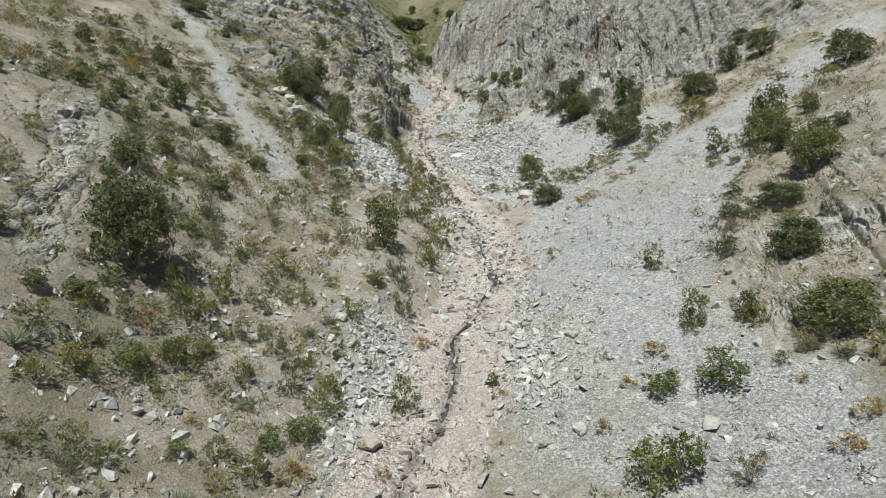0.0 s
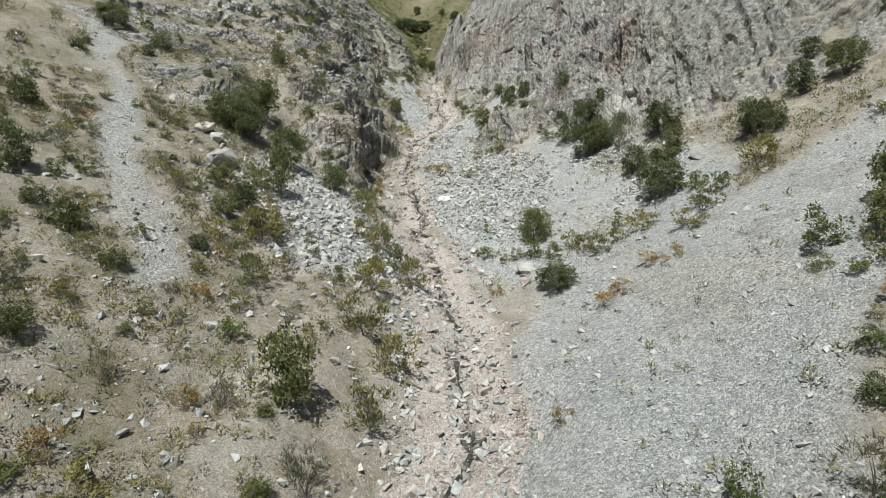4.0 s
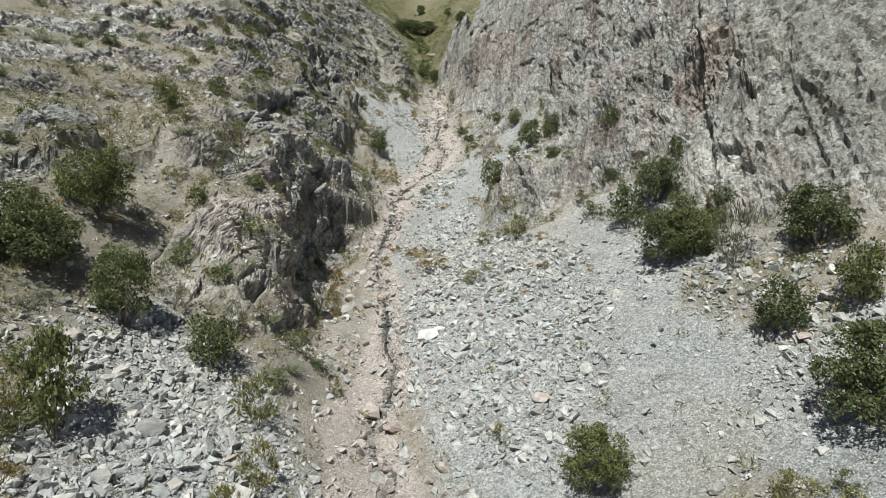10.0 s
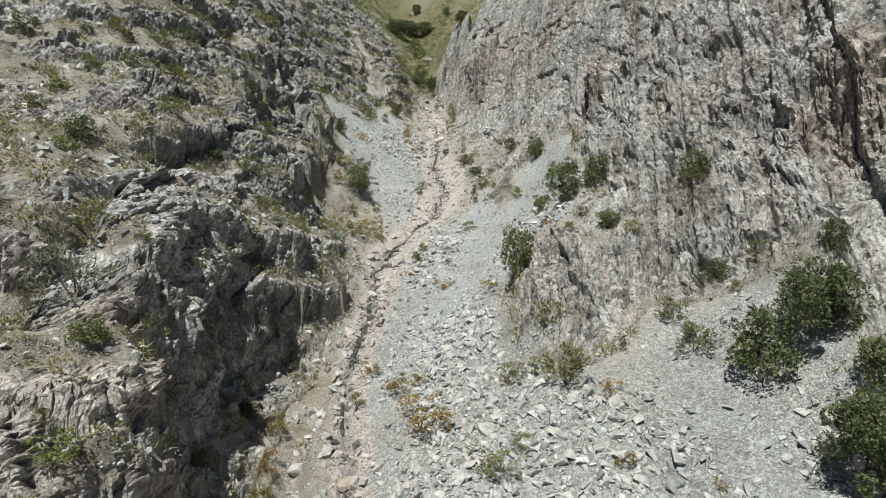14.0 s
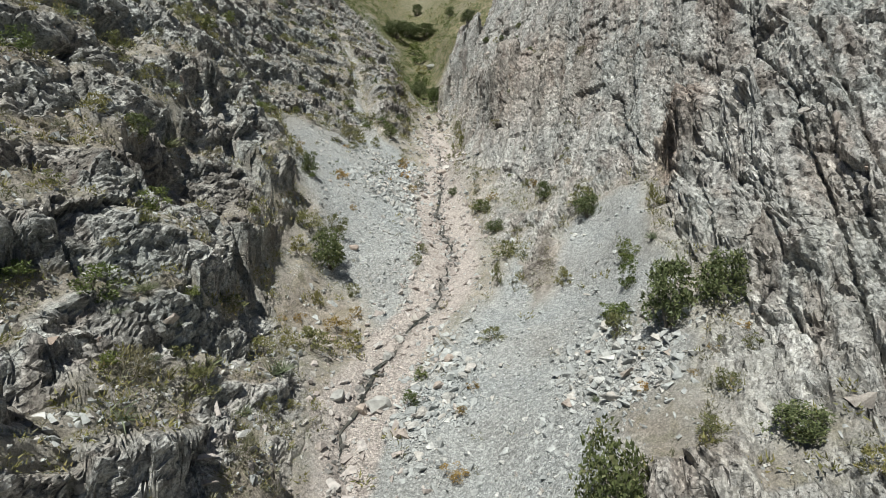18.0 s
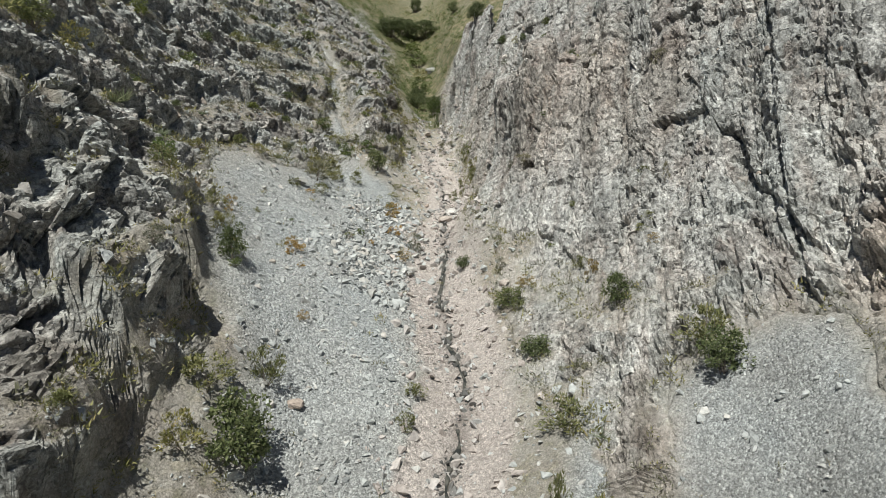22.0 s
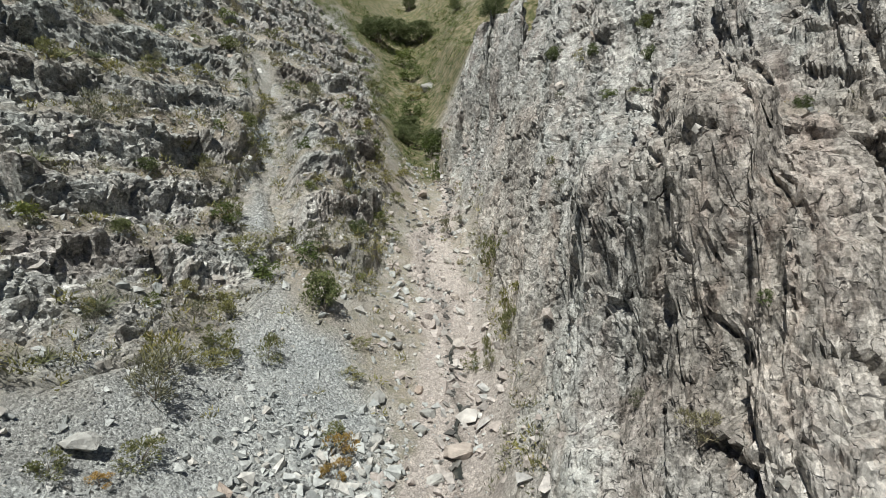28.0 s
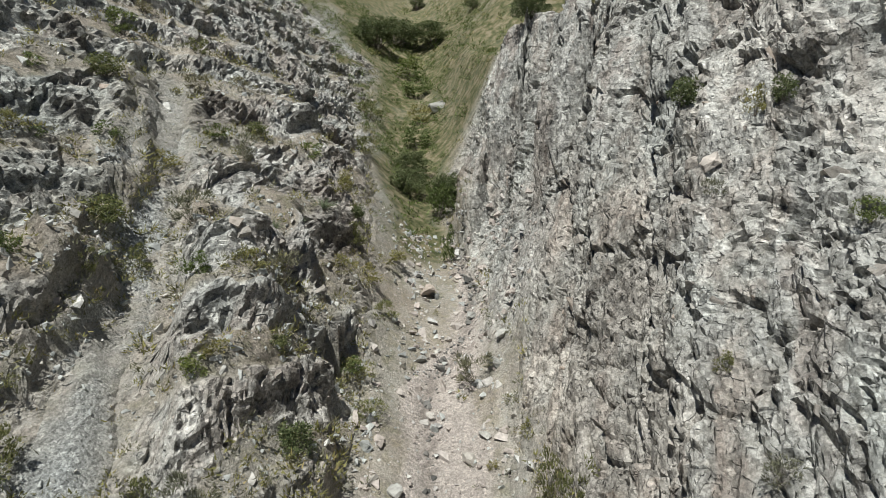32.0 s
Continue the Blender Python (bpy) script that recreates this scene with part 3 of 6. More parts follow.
def rock_colour(s, open_joints=None):
    """Grey jointed rock with pale, pinkish and brown beds along the strike, and dark lichen."""
    c = s.ramp(s.noise(1.0, 5, along_beds(s, 0.45, 0.06, 0.09)), (0.36, (.17, .145, .125)), (0.41, (.31, .275, .25)), (0.47, (.41, .415, .395)), (0.53, (.33, .33, .31)), (0.57, (.35, .31, .275)), (0.64, (.55, .55, .52)))
    c = s.mix(0.36, c, s.ramp(s.noise(1.0, 5, along_beds(s, 1.9, 0.2, 0.3)), (0.38, (.11, .095, .085)), (0.46, (.34, .33, .305)), (0.55, (.44, .43, .405)), (0.64, (.68, .67, .635))))
    warm = s.ramp(s.noise(0.11, 4), (0.5, 0.0), (0.62, 1.0))
    c = s.mix(s.sum(warm, 0.2, "MULTIPLY"), c, (.34, .285, .25))
    cool = s.ramp(s.noise(0.3, 4, s.stretched(1, 1, .5)), (0.5, 0.0), (0.64, 1.0))
    c = s.mix(s.sum(cool, 0.4, "MULTIPLY"), c, (.37, .40, .385))
    lichen = s.ramp(s.noise(6, 7, rough=0.7), (0.52, 0.0), (0.57, 1.0))
    c = s.mix(s.sum(lichen, 0.5, "MULTIPLY"), c, (.15, .145, .125))
    bright = s.ramp(s.noise(4, 7, rough=0.7), (0.57, 0.0), (0.61, 1.0))
    c = s.mix(s.sum(bright, 0.22, "MULTIPLY"), c, (.66, .655, .62))
    return s.mix(1.0, c, s.ramp(s.noise(17, 7, rough=0.75), (0.36, .62), (0.64, 1.36)), "MULTIPLY")


def gravel_colour(s):
    c = s.ramp(s.noise(0.3, 5), (0.35, (.355, .36, .345)), (0.5, (.43, .442, .428)), (0.65, (.375, .395, .39)))
    tan = s.ramp(s.noise(0.16, 4, s.stretched(1, .4, 1)), (0.52, 0.0), (0.66, 1.0))
    c = s.mix(s.sum(tan, 0.45, "MULTIPLY"), c, (.41, .38, .325))
    return c


def ground_material():
    s = Shade("rock_scree_and_soil")
    rock, gravel, pink, grass, wet = (s.layer(n) for n in ("rock", "gravel", "silt", "grass", "wet"))
    soil = s.ramp(s.noise(0.5, 6), (0.32, (.28, .245, .20)), (0.5, (.36, .32, .27)), (0.66, (.45, .415, .36)))
    grey = s.ramp(s.noise(0.28, 5), (0.44, 0.0), (0.6, 1.0))
    soil = s.mix(s.sum(grey, 0.6, "MULTIPLY"), soil, (.36, .35, .31))
    straw = s.ramp(s.noise(2.2, 5), (0.5, 0.0), (0.62, 1.0))
    soil = s.mix(s.sum(straw, 0.3, "MULTIPLY"), soil, (.27, .24, .14))
    tuft = s.ramp(s.noise(1.4, 5), (0.56, 0.0), (0.63, 1.0))
    soil = s.mix(s.sum(tuft, 0.35, "MULTIPLY"), soil, (.14, .145, .07))
    pebble = s.cells(11)
    fine = s.cells(27)
    pick = s.node("ShaderNodeSeparateColor", Color=pebble.outputs["Color"]).outputs[0]
    pick2 = s.node("ShaderNodeSeparateColor", Color=fine.outputs["Color"]).outputs[1]
    speck = s.mix(1.0, s.ramp(pick, (0.0, .62), (1.0, 1.32)), s.ramp(pick2, (0.0, .66), (1.0, 1.32)), "MULTIPLY")
    stones = gravel_colour(s)
    c = s.mix(gravel, soil, stones)
    silt_c = s.ramp(s.noise(1.2, 6), (0.35, (.42, .375, .34)), (0.5, (.505, .455, .415)), (0.66, (.445, .395, .36)))
    c = s.mix(pink, c, silt_c)
    share = s.sum(s.sum(gravel, 0.45, "MULTIPLY"), 0.4)
    share = s.sum(share, s.sum(pink, 0.2, "MULTIPLY"))
    c = s.mix(share, c, s.mix(1.0, c, speck, "MULTIPLY"))
    grit = s.ramp(s.noise(18, 7, rough=0.75), (0.36, .5), (0.64, 1.42))
    c = s.mix(0.8, c, s.mix(1.0, c, grit, "MULTIPLY"))
    green = s.ramp(s.noise(1.6, 5), (0.36, (.25, .215, .145)), (0.46, (.17, .155, .085)), (0.55, (.105, .11, .05)), (0.66, (.06, .075, .03)))
    c = s.mix(grass, c, green)
    stone = rock_colour(s)
    umber, chalk, slate = (s.layer(n) for n in ("umber", "chalk", "slate"))
    stone = s.mix(umber, stone, s.mix(1.0, stone, (.84, .70, .62), "MULTIPLY"))
    stone = s.mix(s.sum(chalk, 0.5, "MULTIPLY"), stone, s.ramp(s.noise(3.0, 7, rough=0.7), (0.38, (.36, .36, .34)), (0.6, (.58, .575, .55))))
    stone = s.mix(slate, stone, s.mix(1.0, stone, (.66, .69, .68), "MULTIPLY"))
    c = s.mix(rock, c, stone)
    wetting = s.sum(wet, s.ramp(s.noise(2.5, 5), (0.4, 0.55), (0.6, 1.0)), "MULTIPLY")
    c = s.mix(wetting, c, s.mix(1.0, c, (.52, .51, .50), "MULTIPLY"))
    s.put(s.b.inputs["Roughness"], s.sum(0.92, s.sum(wetting, 0.5, "MULTIPLY"), "SUBTRACT"))
    relief = s.sum(s.sum(s.sum(s.sum(pebble.outputs["Distance"], -0.7, "MULTIPLY"), gravel, "MULTIPLY"), s.sum(s.noise(6, 8, rough=0.75), 1.7, "MULTIPLY")), 0.1, "MULTIPLY")
    stone, pa, pb, wide, slim = rock_relief(s)
    tone = s.mix(1.0, s.ramp(pa, (0.0, .82), (1.0, 1.14)), s.ramp(pb, (0.1, .58), (0.9, 1.4)), "MULTIPLY")
    # shade inside the cracks, painted into the rock colour along wide and slim joints
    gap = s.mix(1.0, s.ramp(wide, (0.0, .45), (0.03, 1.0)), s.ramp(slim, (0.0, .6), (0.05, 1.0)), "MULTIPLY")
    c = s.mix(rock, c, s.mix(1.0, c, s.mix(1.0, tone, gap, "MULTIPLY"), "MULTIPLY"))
    relief = s.sum(s.sum(relief, s.sum(1.0, rock, "SUBTRACT"), "MULTIPLY"), s.sum(stone, rock, "MULTIPLY"))
    return s.finish(c, relief, 1.0)


def stone_material(name, kind):
    s = Shade(name)
    pick = s.t.nodes.new("ShaderNodeNewGeometry").outputs["Random Per Island"]
    if kind == "pink":
        c = s.ramp(pick, (0.0, (.32, .285, .26)), (0.4, (.44, .39, .355)), (0.75, (.49, .455, .425)), (0.9, (.40, .405, .395)), (1.0, (.56, .55, .52)))
    elif kind == "rock":
        c = s.mix(0.75, rock_colour(s), s.ramp(pick, (0.0, (.24, .21, .185)), (0.4, (.36, .335, .30)), (0.8, (.42, .40, .365)), (1.0, (.36, .27, .21))))
    else:
        c = s.mix(0.8, gravel_colour(s), s.ramp(pick, (0.0, (.25, .262, .257)), (0.3, (.38, .392, .38)), (0.7, (.48, .497, .48)), (0.88, (.47, .435, .39)), (1.0, (.64, .64, .61))))
    c = s.mix(0.6, c, s.mix(1.0, c, s.ramp(s.noise(7, 5), (0.35, .62), (0.65, 1.3)), "MULTIPLY"))
    return s.finish(c, s.noise(12, 7, rough=0.7), 0.04)


def boulder_material():
    s = Shade("boulder_stone")
    pick = s.t.nodes.new("ShaderNodeObjectInfo").outputs["Random"]
    c = s.ramp(pick, (0.0, (.33, .33, .31)), (0.4, (.43, .425, .40)), (0.7, (.50, .49, .455)), (0.85, (.42, .345, .29)), (1.0, (.60, .59, .56)))
    c = s.mix(0.7, c, s.mix(1.0, c, s.ramp(s.noise(3.5, 7), (0.3, .55), (0.7, 1.3)), "MULTIPLY"))
    return s.finish(c, s.noise(6, 8, rough=0.7), 0.08)


def leaf_material(name, *stops, gloss=0.5):
    s = Shade(name, gloss)
    pick = s.t.nodes.new("ShaderNodeNewGeometry").outputs["Random Per Island"]
    each = s.t.nodes.new("ShaderNodeObjectInfo").outputs["Random"]
    c = s.ramp(pick, *stops)
    c = s.mix(1.0, c, s.ramp(each, (0.0, (.78, .8, .8)), (0.5, (1.0, 1.0, 1.0)), (1.0, (1.25, 1.12, .95))), "MULTIPLY")
    m = s.finish(c)
    glow = s.node("ShaderNodeBsdfTranslucent", Color=c)
    join = s.t.nodes.new("ShaderNodeMixShader")
    join.inputs[0].default_value = 0.33
    s.t.links.new(s.b.outputs[0], join.inputs[1])
    s.t.links.new(glow.outputs[0], join.inputs[2])
    s.t.links.new(join.outputs[0], s.t.nodes["Material Output"].inputs["Surface"])
    return m


def bark_material():
    s = Shade("grey_bark")
    c = s.ramp(s.noise(14, 6), (0.35, (.09, .075, .06)), (0.65, (.24, .21, .18)))
    return s.finish(c, s.noise(30, 4), 0.01)


def water_material():
    s = Shade("clear_stream_water", 0.12)
    s.b.inputs["Specular IOR Level"].default_value = 0.5
    return s.finish(s.ramp(s.noise(3, 4), (0.4, (.03, .033, .03)), (0.65, (.11, .105, .09))), s.noise(9, 5), 0.03)


def wet_stone_material():
    s = Shade("wet_stream_stone", 0.45)
    pick = s.t.nodes.new("ShaderNodeNewGeometry").outputs["Random Per Island"]
    c = s.ramp(pick, (0.0, (.06, .06, .056)), (0.4, (.16, .155, .145)), (0.75, (.28, .265, .245)), (1.0, (.45, .43, .40)))
    return s.finish(s.mix(0.6, c, s.mix(1.0, c, s.ramp(s.noise(9, 5), (0.35, .6), (0.65, 1.3)), "MULTIPLY")), s.noise(14, 6, rough=0.7), 0.03)


WET_MAT = wet_stone_material()
GROUND_MAT, SCREE_MAT, BLOCK_MAT, BOULDER_MAT = ground_material(), stone_material("grey_scree_stone", "grey"), stone_material("crag_rock", "rock"), boulder_material()
SILT_MAT = stone_material("pinkish_bed_stone", "pink")
BARK_MAT, WATER_MAT = bark_material(), water_material()
DARK_LEAF = leaf_material("dark_evergreen_leaf", (0.0, (.06, .078, .034)), (0.45, (.125, .155, .066)), (0.85, (.19, .22, .10)), (1.0, (.25, .25, .14)))
OLIVE_LEAF = leaf_material("olive_scrub_leaf", (0.0, (.11, .12, .05)), (0.5, (.19, .20, .085)), (0.85, (.26, .26, .115)), (1.0, (.33, .29, .16)))
GREY_LEAF = leaf_material("grey_green_scrub_leaf", (0.0, (.10, .105, .065)), (0.5, (.185, .185, .125)), (0.9, (.26, .26, .185)), (1.0, (.32, .30, .23)))
RUST_LEAF = leaf_material("rusty_cushion_leaf", (0.0, (.19, .13, .045)), (0.5, (.31, .22, .075)), (0.9, (.40, .29, .11)), (1.0, (.46, .37, .18)))
STRAW_LEAF = leaf_material("dry_straw_blade", (0.0, (.24, .19, .09)), (0.5, (.36, .30, .15)), (1.0, (.48, .42, .25)))
GREEN_LEAF = leaf_material("fresh_green_leaf", (0.0, (.07, .10, .03)), (0.5, (.13, .17, .055)), (0.9, (.19, .23, .085)), (1.0, (.24, .25, .11)))
ROSETTE_LEAF = leaf_material("spiky_rosette_leaf", (0.0, (.12, .15, .085)), (0.5, (.20, .235, .145)), (1.0, (.30, .33, .22)))


# ---- the ground: one sheet from the ravine to the far hillside; the cliffs: finer sheets of jointed rock over it ----
def grid(rows, fine, count, reach):
    """Places in the plan, row by row, spaced evenly along the slope and wider beyond reach metres from the middle."""
    weight = 1 / (1 + (np.maximum(np.abs(fine) - reach, 0) / 8) ** 1.5)
    some = rows[::8]
    shares = []
    for y in some:
        z = plain(fine, np.full_like(fine, y))
        step = np.hypot(np.diff(fine), np.diff(z)) * (weight[1:] + weight[:-1]) / 2
        s = np.concatenate([[0], np.cumsum(step)])
        shares.append(np.interp(np.linspace(0, 1, count), s / s[-1], fine))
    shares = np.array(shares)
    at = np.interp(rows, some, np.arange(len(some)))
    i = np.minimum(at.astype(int), len(some) - 2)
    f = (at - i)[:, None]
    x = shares[i] * (1 - f) + shares[i + 1] * f
    return x, np.repeat(rows[:, None], count, 1)


def blocks(p, seed):
    """Angular cells in space: each place's cell value, its tilted facet, and its distance from the cell's edge."""
    base = np.floor(p)
    n = len(p)
    first, second, value, tilt = np.full(n, 9.0), np.full(n, 9.0), np.zeros(n), np.zeros(n)
    for i in (-1, 0, 1):
        for j in (-1, 0, 1):
            for k in (-1, 0, 1):
                c = base + (i, j, k)
                a, b, d = c[:, 0], c[:, 1], c[:, 2]
                r0, r1, r2 = lattice(a, b, d, seed), lattice(a, b, d, seed + 1), lattice(a, b, d, seed + 2)
                o = p - c - np.stack([r0, r1, r2], 1)
                q = np.abs(o)
                far = 0.65 * q.max(1) + 0.2 * q.sum(1)
                nearer = far < first
                second = np.where(nearer, first, np.minimum(second, far))
                v = lattice(a, b, d, seed + 3)
                value = np.where(nearer, v, value)
                tilt = np.where(nearer, o[:, 0] * (r1 - 0.5) + o[:, 1] * (r2 - 0.5) + o[:, 2] * (v - 0.5), tilt)
                first = np.where(nearer, far, first)
    return value - 0.5, 2 * tilt, second - first


def smooth_normal(x, y, reach=0.8):
    hx = (plain(x + reach, y) - plain(x - reach, y)) / (2 * reach)
    hy = (plain(x, y + reach) - plain(x, y - reach)) / (2 * reach)
    steep = np.hypot(hx, hy)
    return np.stack([-hx, -hy, np.ones_like(hx)], 1) / np.sqrt(1 + steep ** 2)[:, None], steep


# rock of another colour: x, y, half width, half length and share of reddish brown, pale and dark lichened rock
UMBER = [(6.2, 114.5, 3.4, 5.5, 0.5), (9.5, 108.5, 2.0, 2.5, 0.4), (18.8, 74, 1.8, 2.5, 0.6), (11.8, 92.6, 0.9, 3, 0.8), (-6.8, 61.5, 2.4, 3.5, 0.5), (6.3, 74, 2.2, 3, 0.35), (1.6, 131, 1.4, 8, 0.3)]
CHALK = [(4.4, 108.2, 3.2, 3.4, 0.6), (12.6, 88, 1.6, 3.5, 0.55), (6.5, 126, 2.0, 9, 0.4), (-9, 136, 2.0, 7, 0.35), (-6.8, 60.5, 1.8, 2.5, 0.35), (17, 69, 2.5, 3, 0.3)]
SLATE = [(-12, 88, 5.5, 15, 0.45), (-17, 62, 4.6, 9, 0.8), (28, 66, 9, 12, 0.7), (-16, 112, 3.5, 9, 0.35), (-16.5, 132, 4.5, 12, 0.6)]


def stretches(x, y, rows):
    """Share of one colour of rock over the plan, with ragged edges."""
    ragged = 0.3 * rough(x, y, 2.2, 65, 3)
    return np.max([k * fade(1.25, 0.6, np.hypot((x - cx) / a, (y - cy) / b) + ragged) for cx, cy, a, b, k in rows], axis=0)


def covers(x, y, steep, riser=0.5):
    """Shares of bare rock, gravel, silt, grass and wet stones over the plan."""
    bare = ROCK.at(x, y)
    on_left = fade(0.0, -3.0, stream_side(x, y)) * fade(40, 50, y)
    bench = 0.8 * (steep - 0.75) + 0.55 * rough(x, y, 3.0, 61, 4) + 0.16 - 0.42 * on_left * fade(125, 95, y) - 0.16 * on_left * fade(95, 125, y) + 0.35 * fade(145, 155, y) + 0.4 * fade(3.8, 6, x) * fade(50, 68, y) * fade(110, 95, y) + 0.3 * fade(-12, -16, x) * fade(84, 70, y) + (0.35 + 0.6 * on_left) * (riser - 0.5)
    rock = bare * fade(-0.05, 0.25, bench)
    pink = silt(x, y) * (1 - rock)
    gravel = GRAVEL.at(x, y) * (1 - SOIL.at(x, y)) * fade(0.5, 0.1, rock)
    grass = GRASS.at(x, y) * fade(-0.4, 0.2, rough(x, y, 3.0, 71, 3) + 0.3)
    beyond = fade(146, 160, y) * (1 - bare)
    grass = np.maximum(grass, beyond * (0.72 + 0.28 * fade(-0.7, 0.2, rough(x, y, 9.0, 73, 4))))
    low = np.maximum(fade(-3, -7, x), fade(11, 14, x)) * np.where(x > 0, fade(92, 78, y), np.where(x < -12.5, fade(82, 70, y), fade(66, 54, y))) * fade(-0.25, 0.35, rough(x, y, 2.2, 77, 4) + 0.12 * fade(-8, -16, x))
    grass = np.maximum(grass, 0.45 * low * (1 - gravel) * (1 - pink))
    wet = np.exp(-(stream_side(x, y) / (0.24 + 0.12 * smooth_noise(x, y, 0.9, 63))) ** 4) * fade(160, 140, y)
    return {"rock": rock, "gravel": gravel, "silt": pink, "grass": grass, "wet": wet, "umber": stretches(x, y, UMBER), "chalk": stretches(x, y, CHALK), "slate": stretches(x, y, SLATE)}


def mesh_from(name, verts, faces, material):
    """A mesh from arrays of places and of faces with equal numbers of corners."""
    me = bpy.data.meshes.new(name)
    n, c = faces.shape
    me.vertices.add(len(verts))
    me.vertices.foreach_set("co", verts.astype(np.float32).ravel())
    me.loops.add(n * c)
    me.loops.foreach_set("vertex_index", faces.astype(np.int32).ravel())
    me.polygons.add(n)
    me.polygons.foreach_set("loop_start", np.arange(0, n * c, c, dtype=np.int32))
    me.update(calc_edges=True)
    me.shade_flat()
    me.materials.append(material)
    return me


def setting(name, place, faces, layers, label):
    """Chosen faces of a sheet as one object of the setting, with its layers of cover."""
    used, faces = np.unique(faces, return_inverse=True)
    me = mesh_from(name, place[used], faces.reshape(-1, 4), GROUND_MAT)
    for key, layer in layers.items():
        me.attributes.new(key, "FLOAT", "POINT").data.foreach_set("value", layer[used].astype(np.float32))
    return tagged(new(name, me), label, name.split("_")[0], kind="structure")


def quads_of(shape):
    i = np.arange(shape[0] * shape[1]).reshape(shape)
    return np.stack([i[:-1, :-1], i[:-1, 1:], i[1:, 1:], i[1:, :-1]], -1).reshape(-1, 4)


# the loose ground
GX, GY = grid(np.concatenate([np.arange(-30, 2, 1.0), np.arange(2, 152, 0.27), np.arange(152, 200, 0.5), np.arange(200, 430, 3.0)]),
              np.concatenate([np.arange(-150, -40, 2.0), np.arange(-40, 40, 0.1), np.arange(40, 151, 2.0)]), 330, 12)
x, y = GX.ravel(), GY.ravel()
up, steep = smooth_normal(x, y)
layers = covers(x, y, steep)
under = fade(0.35, 0.8, ROCK.at(x, y)) * fade(178, 170, y) * fade(34, 30, np.abs(x))
shift = 0.05 * rough(x, y, 0.8, 91, 3) + layers["gravel"] * 0.04 * rough(x, y, 0.45, 95, 2) + layers["silt"] * 0.06 * rough(x, y, 0.7, 97, 3) - 1.1 * under
place = np.stack([x, y, plain(x, y)], 1) + up * shift[:, None]
quads = quads_of(GX.shape)
face_y, silted = y[quads].mean(1), layers["silt"][quads].mean(1) > 0.5
buried = under[quads].min(1) > 0.98
over = face_y > 200
ground = setting("ground", place, quads[~silted & ~over & ~buried], layers, "dry slopes of tan soil and loose grey scree")
setting("stream_bed", place, quads[silted & ~over & ~buried], layers, "pale pink silt bed of a small mountain stream")
setting("hillside", place, quads[over], layers, "far dry hillside with grass and scrub")

# the cliffs: blocks standing out and set back along the face; upright beds on the right wall, tilted ones and ledges on the left
CX, CY = grid(np.concatenate([np.arange(14, 52, 0.16), np.arange(52, 98, 0.12), np.arange(98, 136, 0.095), np.arange(136, 180, 0.2)]), np.arange(-36, 36.1, 0.05), 700, 12)
quads = quads_of(CX.shape)
near = ROCK.at(CX.ravel(), CY.ravel())
quads = quads[near[quads].max(1) > 0.04]
used, quads = np.unique(quads, return_inverse=True)
quads = quads.reshape(-1, 4)
x, y, near = CX.ravel()[used], CY.ravel()[used], near[used]
z = plain(x, y)
up, steep = smooth_normal(x, y, 3.2)
right = fade(-0.5, 0.5, stream_side(x, y))
broad, riser = ledges(z + 2.6 * rough(x, y, 6.5, 151, 3) + 0.16 * y - 0.25 * x + 0.7 * lattice(np.floor(y / 1.7), np.floor(x / 2.3), np.floor(0 * x), 153), 2.9, 0.22)
narrow, _ = ledges(z + 1.2 * rough(x, y, 2.4, 157, 3) + 0.3 * y + 0.35 * lattice(np.floor(y / 0.8), np.floor(x / 0.9), np.floor(0 * x), 159), 0.95, 0.22)
wander = rough(y * 0.6, x * 0.6 + 0.4 * z, 3.0, 161, 3)
strike = x - 0.25 * y
wide, _ = ledges(strike + 0.2 * wander, 2.3, 0.14)
slim, _ = ledges(strike + 0.15 * wander + 0.1 * smooth_noise(y, z, 1.6, 163), 0.62, 0.16)
upright = 0.95 * beds(strike + 0.15 * wander, 1.9, 171, 0.09, 0.55) + 0.38 * beds(strike + 0.1 * wander, 0.6, 173, 0.16, 0.5)
leaning = 0.18 * beds(x * 0.8 + 0.45 * z + 0.25 * y + 0.9 * wander, 2.3, 177, 0.08) + 0.25 * saw(y + 0.45 * x + 0.7 * wander, 3.1, 181) + 0.1 * saw(y + 0.3 * x - 0.2 * z + 0.3 * wander, 1.05, 183)
shelf = lattice(np.floor(strike / 1.9), np.floor(y / 5), np.floor(0 * x), 191)
flat = 0.15 * beds(z * 1.05 + np.where(right > 0.5, 0.12 * x + 0.1 * y + 1.3 * shelf, 0.3 * y - 0.25 * x) + 0.25 * wander, 0.62, 193, 0.14, 0.45)
layers = covers(x, y, steep, riser)
rock = layers["rock"]
bend = np.stack([rough(x, z * 1.3, 2.0, 81, 2), rough(y, z, 2.0, 83, 2), rough(x, y, 2.0, 87, 2)], 1) * 0.2
q = np.stack([np.where(right > 0.5, strike, x + 0.2 * z), y, z * 0.95 + np.where(right > 0.5, 0.1, -0.35) * x + 0.15 * y], 1) + bend
r3 = (right > 0.5)[:, None]
v0, t0, e0 = blocks(np.where(r3, q / (2.6, 6.0, 5.0), q / (4.0, 3.6, 3.4)), 91)
v1, t1, e1 = blocks(np.where(r3, q / (1.1, 2.4, 1.7), q / (1.5, 1.4, 1.1)), 101)
v2, t2, e2 = blocks(np.where(r3, q / (0.45, 0.9, 0.55), q / (0.65, 0.7, 0.45)), 111)
v3 = np.round(2.2 * smooth_noise(q[:, 0] + 0.4 * q[:, 1], q[:, 2], 0.3, 121)) / 4
